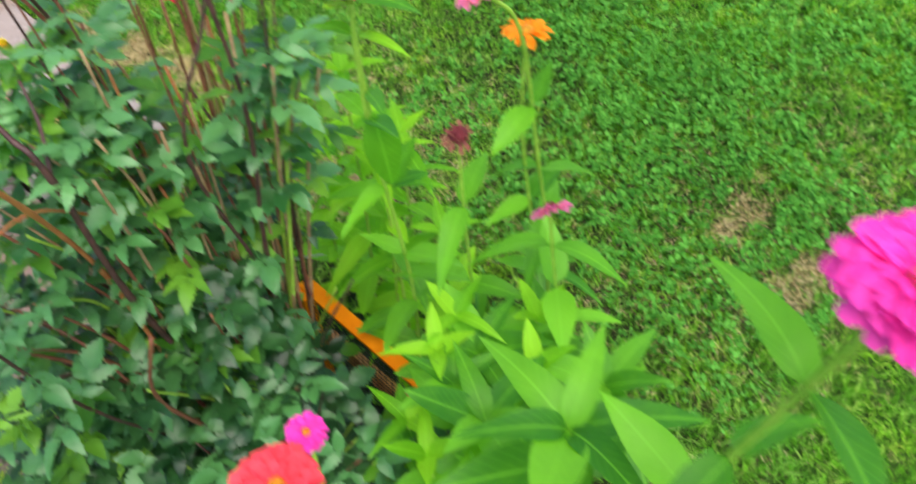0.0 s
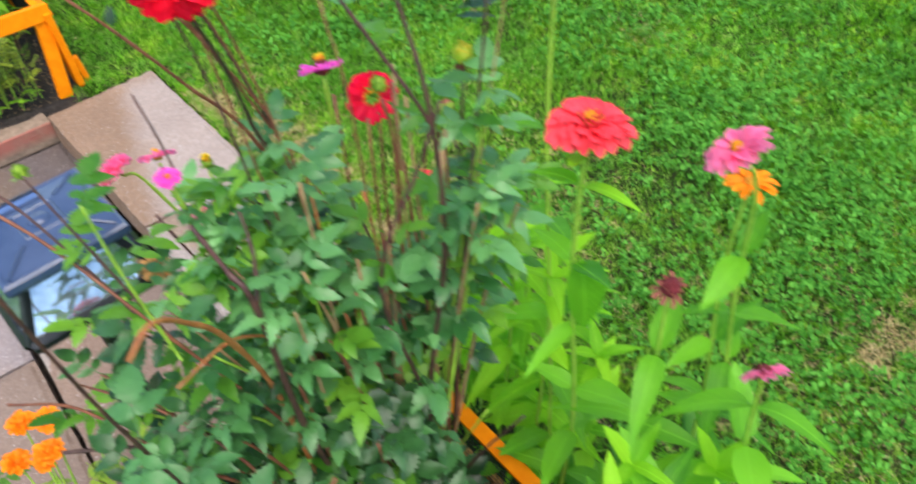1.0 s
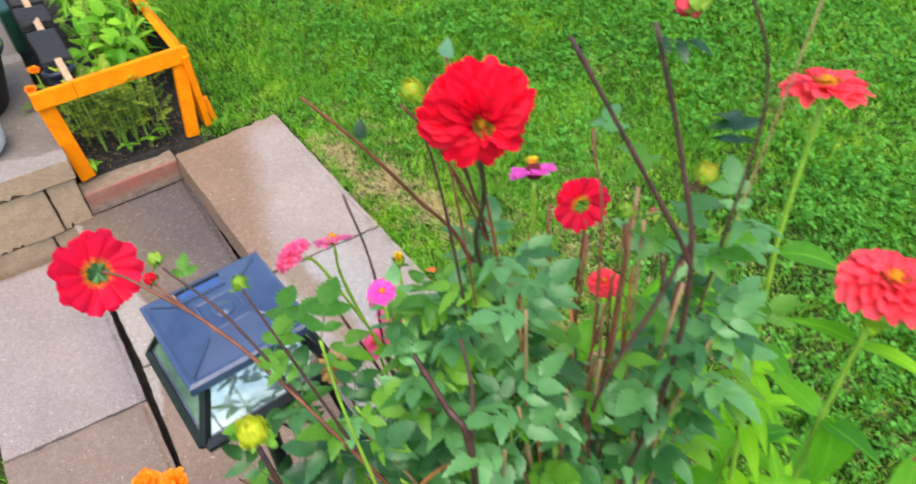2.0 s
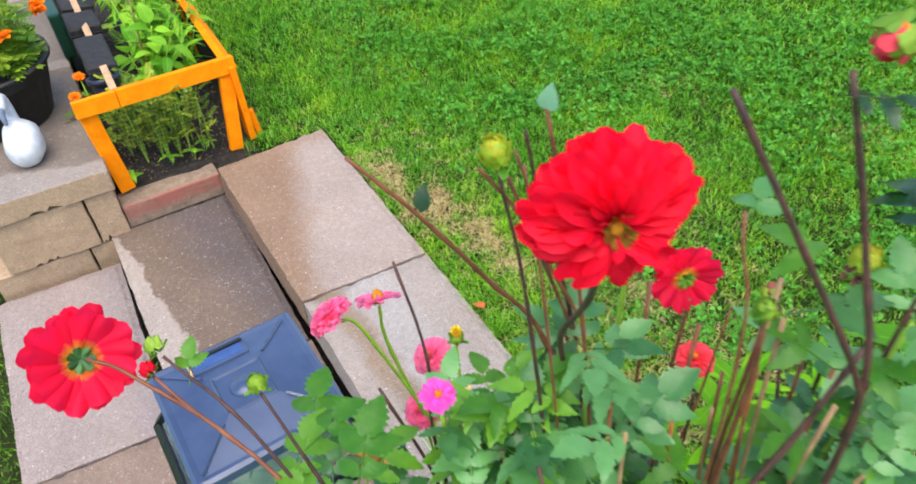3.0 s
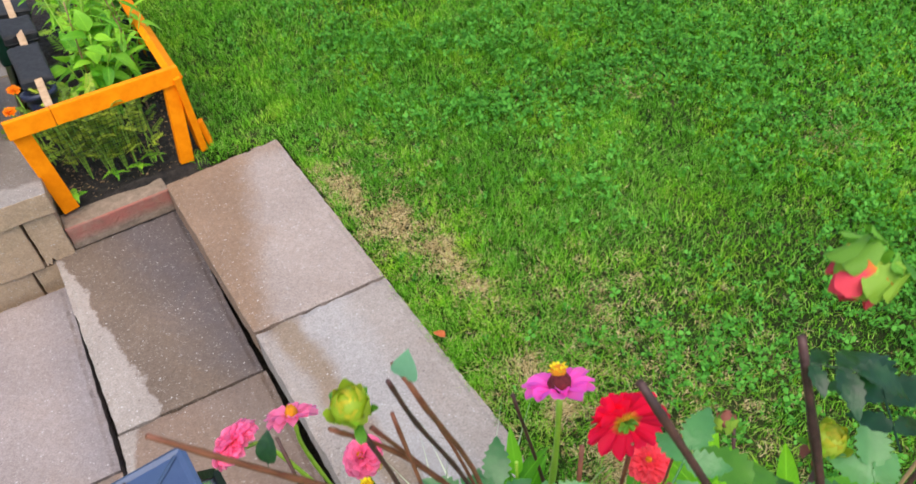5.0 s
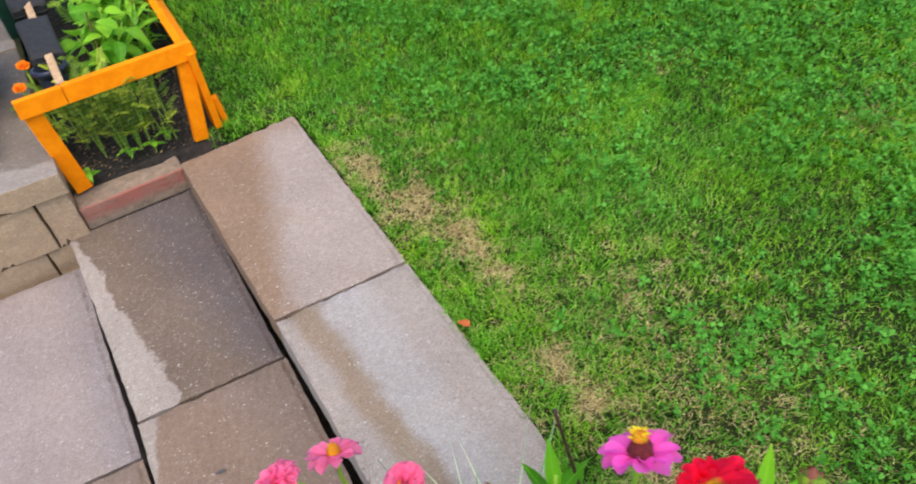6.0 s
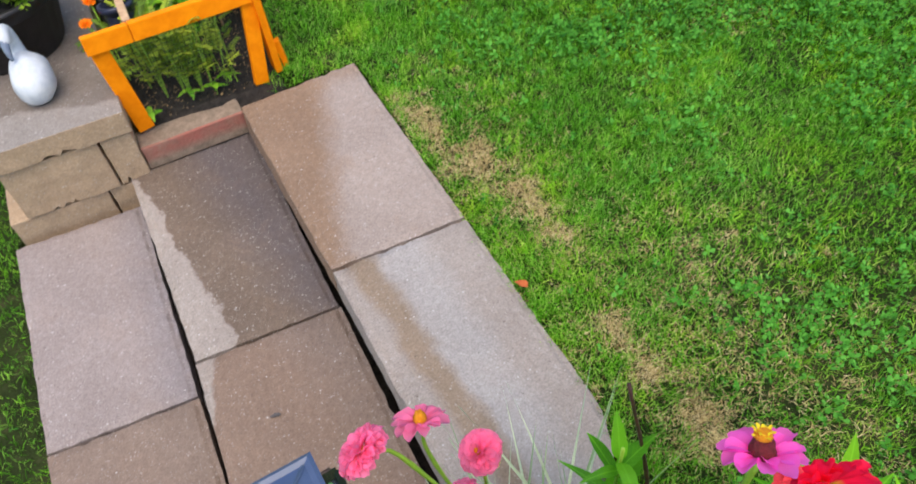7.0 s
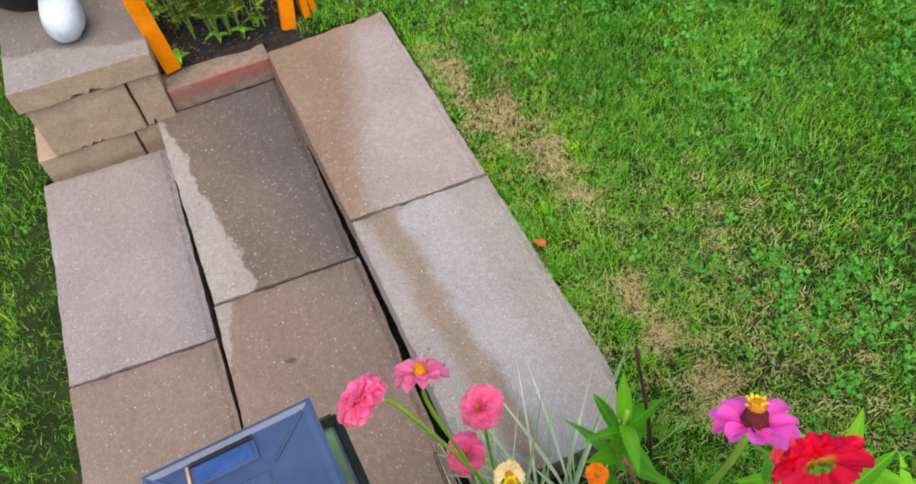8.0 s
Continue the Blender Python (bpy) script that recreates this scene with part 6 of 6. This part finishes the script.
def dryness(x, y):
    d = np.zeros_like(x)
    wob = 0.35 * np.sin(x * 47 + y * 31) * np.sin(y * 53 - x * 19)
    for cx, cy, rx, ry in DRY_SPOTS:
        d = np.maximum(d, 1.25 - np.sqrt(((x - cx) / rx) ** 2 + ((y - cy) / ry) ** 2) + wob)
    thin = np.zeros_like(x)
    for cx, cy, rx, ry in THIN_SPOTS:
        thin = np.maximum(thin, 1.1 - np.sqrt(((x - cx) / rx) ** 2 + ((y - cy) / ry) ** 2) + 1.6 * wob)
    return np.maximum(np.clip(d, 0, 1), 0.27 * np.clip(thin, 0, 1))


def scatter(n, x0, x1, y0, y1):
    return rng.uniform(x0, x1, n), rng.uniform(y0, y1, n)


def lawn(x0, x1, y0, y1, z, dens, name_extra, dry_on=True, wide=1.0):
    n = int((x1 - x0) * (y1 - y0) * dens)
    x, y = scatter(n, x0, x1, y0, y1)
    dr = dryness(x, y) if dry_on else np.zeros_like(x)
    clump = np.sin(x * 37 + 2 * np.sin(y * 29)) * np.sin(y * 41 + 2 * np.sin(x * 23)) + 0.6 * np.sin(x * 90 + y * 35) * np.sin(y * 83 - x * 21)
    worn = 0.62 * np.clip(1.2 - ((x - 0.85) / 0.50) ** 2 - ((y + 0.50) / 0.50) ** 2, 0, 1)
    keep = rng.uniform(0, 1, n) > np.maximum(dr * 0.86, np.maximum(worn, 0.50 * np.clip(-clump, 0, 1)))
    xx, yy = x[keep], y[keep]
    k = len(xx)
    g = (0.75 + 0.25 * drift(xx, yy)) * (1 + 0.35 * clump[keep])
    blade_field("grass_blades", xx, yy, np.full(k, z), rng.uniform(0.020, 0.046, k) * g * (1 - 0.4 * dr[keep]), rng.uniform(0.0009, 0.0021, k) * wide, rng.uniform(0.25, 0.95, k), M_GRASS, "mown green lawn grass " + name_extra)
    if dry_on:
        sel = rng.uniform(0, 1, n) < dr * 1.0 + 0.006
        xx, yy = np.repeat(x[sel], 2), np.repeat(y[sel], 2)
        xx, yy = xx + rng.uniform(-0.006, 0.006, len(xx)), yy + rng.uniform(-0.006, 0.006, len(xx))
        k = len(xx)
        blade_field("dry_grass", xx, yy, np.full(k, z + 0.004), rng.uniform(0.006, 0.018, k), rng.uniform(0.0008, 0.0018, k), rng.uniform(0.75, 0.985, k), M_STRAW, "dry straw coloured thatch in thin lawn patches")


lawn(0.311, 0.345, -0.60, 0.63, 0.084, 70000, "leaning on the slab edge")
lawn(0.322, 1.25, -1.0, 1.0, 0.086, 100000, "beside the top step")
lawn(1.25, 1.6, -1.0, 1.0, 0.086, 76000, "in the open", True, 1.3)
lawn(0.322, 1.6, 1.0, 1.7, 0.086, 50000, "beside the planter", True, 1.3)
lawn(0.322, 1.6, -1.75, -1.0, 0.086, 50000, "beside the near bed", True, 1.3)
lawn(1.6, 2.5, -1.4, 1.2, 0.086, 42000, "farther out", True, 2.0)
lawn(0.088, 0.150, 0.622, 0.705, 0.082, 30000, "at the foot of the planter post", False)
lawn(0.128, 0.322, 0.618, 2.2, 0.088, 66000, "along the planter")
lawn(0.322, 1.6, 1.7, 2.4, 0.086, 20000, "beyond the planter", True, 2.0)
lawn(-1.05, -0.72, -0.6, 1.6, -0.104, 40000, "below the steps", False)
lawn(-0.72, -0.612, -0.6, 1.6, -0.104, 17000, "thin beside the bottom step", False)
lawn(0.16, 0.325, -0.88, -0.6, 0.086, 30000, "round the end of the steps")


for x0, x1, y0, y1, z in ((2.5, 5.0, -3.5, 4.0, 0.086), (0.2, 2.5, -3.5, -1.75, 0.086), (1.6, 2.5, -1.75, -1.4, 0.086), (1.6, 2.5, 1.2, 4.0, 0.086), (0.322, 1.6, 2.4, 4.0, 0.086), (-2.4, -1.05, -3.5, 3.0, -0.104), (-1.05, -0.32, -3.5, -0.62, -0.104)):
    lawn(x0, x1, y0, y1, z, 4000, "round about the garden", False, 4.0)


def clover_field(n, x0, x1, y0, y1, z, size):
    """Three-leaflet clover heads as one mesh, thickest where the lawn drifts allow."""
    x, y = scatter(n, x0, x1, y0, y1)
    clump = np.sin(x * 37 + 2 * np.sin(y * 29)) * np.sin(y * 41 + 2 * np.sin(x * 23))
    keep = (drift(x * 0.8 + 3, y * 0.8) + 0.55 * clump + rng.uniform(-0.5, 0.5, n) > 0.12) & (dryness(x, y) < 0.3) & (rng.uniform(0, 1, n) < np.clip((x - 0.48) / 0.34, 0.08, 1.0) * np.clip(1.5 - 0.45 * x, 0.4, 1.0))
    x, y = x[keep], y[keep]
    k = len(x)
    h = z + rng.uniform(0.012, 0.034, k)
    s = size * rng.uniform(0.6, 1.3, k)
    tilt_x, tilt_y = rng.uniform(-0.8, 0.8, k), rng.uniform(-0.8, 0.8, k)
    a0 = rng.uniform(0, 2 * np.pi, k)
    V = np.zeros((k, 3, 5, 3), np.float32)
    for j in range(3):
        a = a0 + j * 2.094 + rng.uniform(-0.45, 0.45, k)
        sj, lift = s * rng.uniform(0.55, 1.25, k), rng.uniform(-0.25, 0.55, k)
        for i, (u, w) in enumerate(((0.05, 0.0), (0.6, -0.42), (1.0, -0.22), (1.0, 0.22), (0.6, 0.42))):
            ox, oy = (np.cos(a) * u - np.sin(a) * w) * sj, (np.sin(a) * u + np.cos(a) * w) * sj
            V[:, j, i] = np.stack([x + ox, y + oy, h + ox * tilt_x + oy * tilt_y + (u * lift + abs(w) * 0.4) * sj], 1)
    me = bpy.data.meshes.new("clover")
    m = k * 3
    me.vertices.add(m * 5)
    me.vertices.foreach_set("co", V.ravel())
    me.loops.add(m * 5)
    me.loops.foreach_set("vertex_index", np.arange(m * 5, dtype=np.int32))
    me.polygons.add(m)
    me.polygons.foreach_set("loop_start", np.arange(m, dtype=np.int32) * 5)
    me.update(calc_edges=True)
    me.materials.append(M_CLOVER)
    return tagged(new("clover", me), "clover leaves growing through the lawn", "clover", kind="stuff")


clover_field(76000, 0.36, 2.5, -1.5, 1.8, 0.086, 0.0084)
clover_field(500, -1.0, -0.64, -0.5, 1.5, -0.104, 0.010)

# fallen leaves on the grass
leaf_me = raw_mesh("fallen_leaf", *blade_geo(0.030, 0.018, 5, 0.4, 0.4, 0.8), plain_material("fallen_leaf", (0.36, 0.07, 0.015), (0.58, 0.15, 0.03), 120.0, 0.7))
for x, y, r in ((0.336, -0.217, 0.4),):
    ob = tagged(new("fallen_leaf", leaf_me), "curled orange brown fallen leaf lying on the grass", "leaf")
    ob.matrix_world = pose(x, y, 0.112, 8, 5, math.degrees(r))
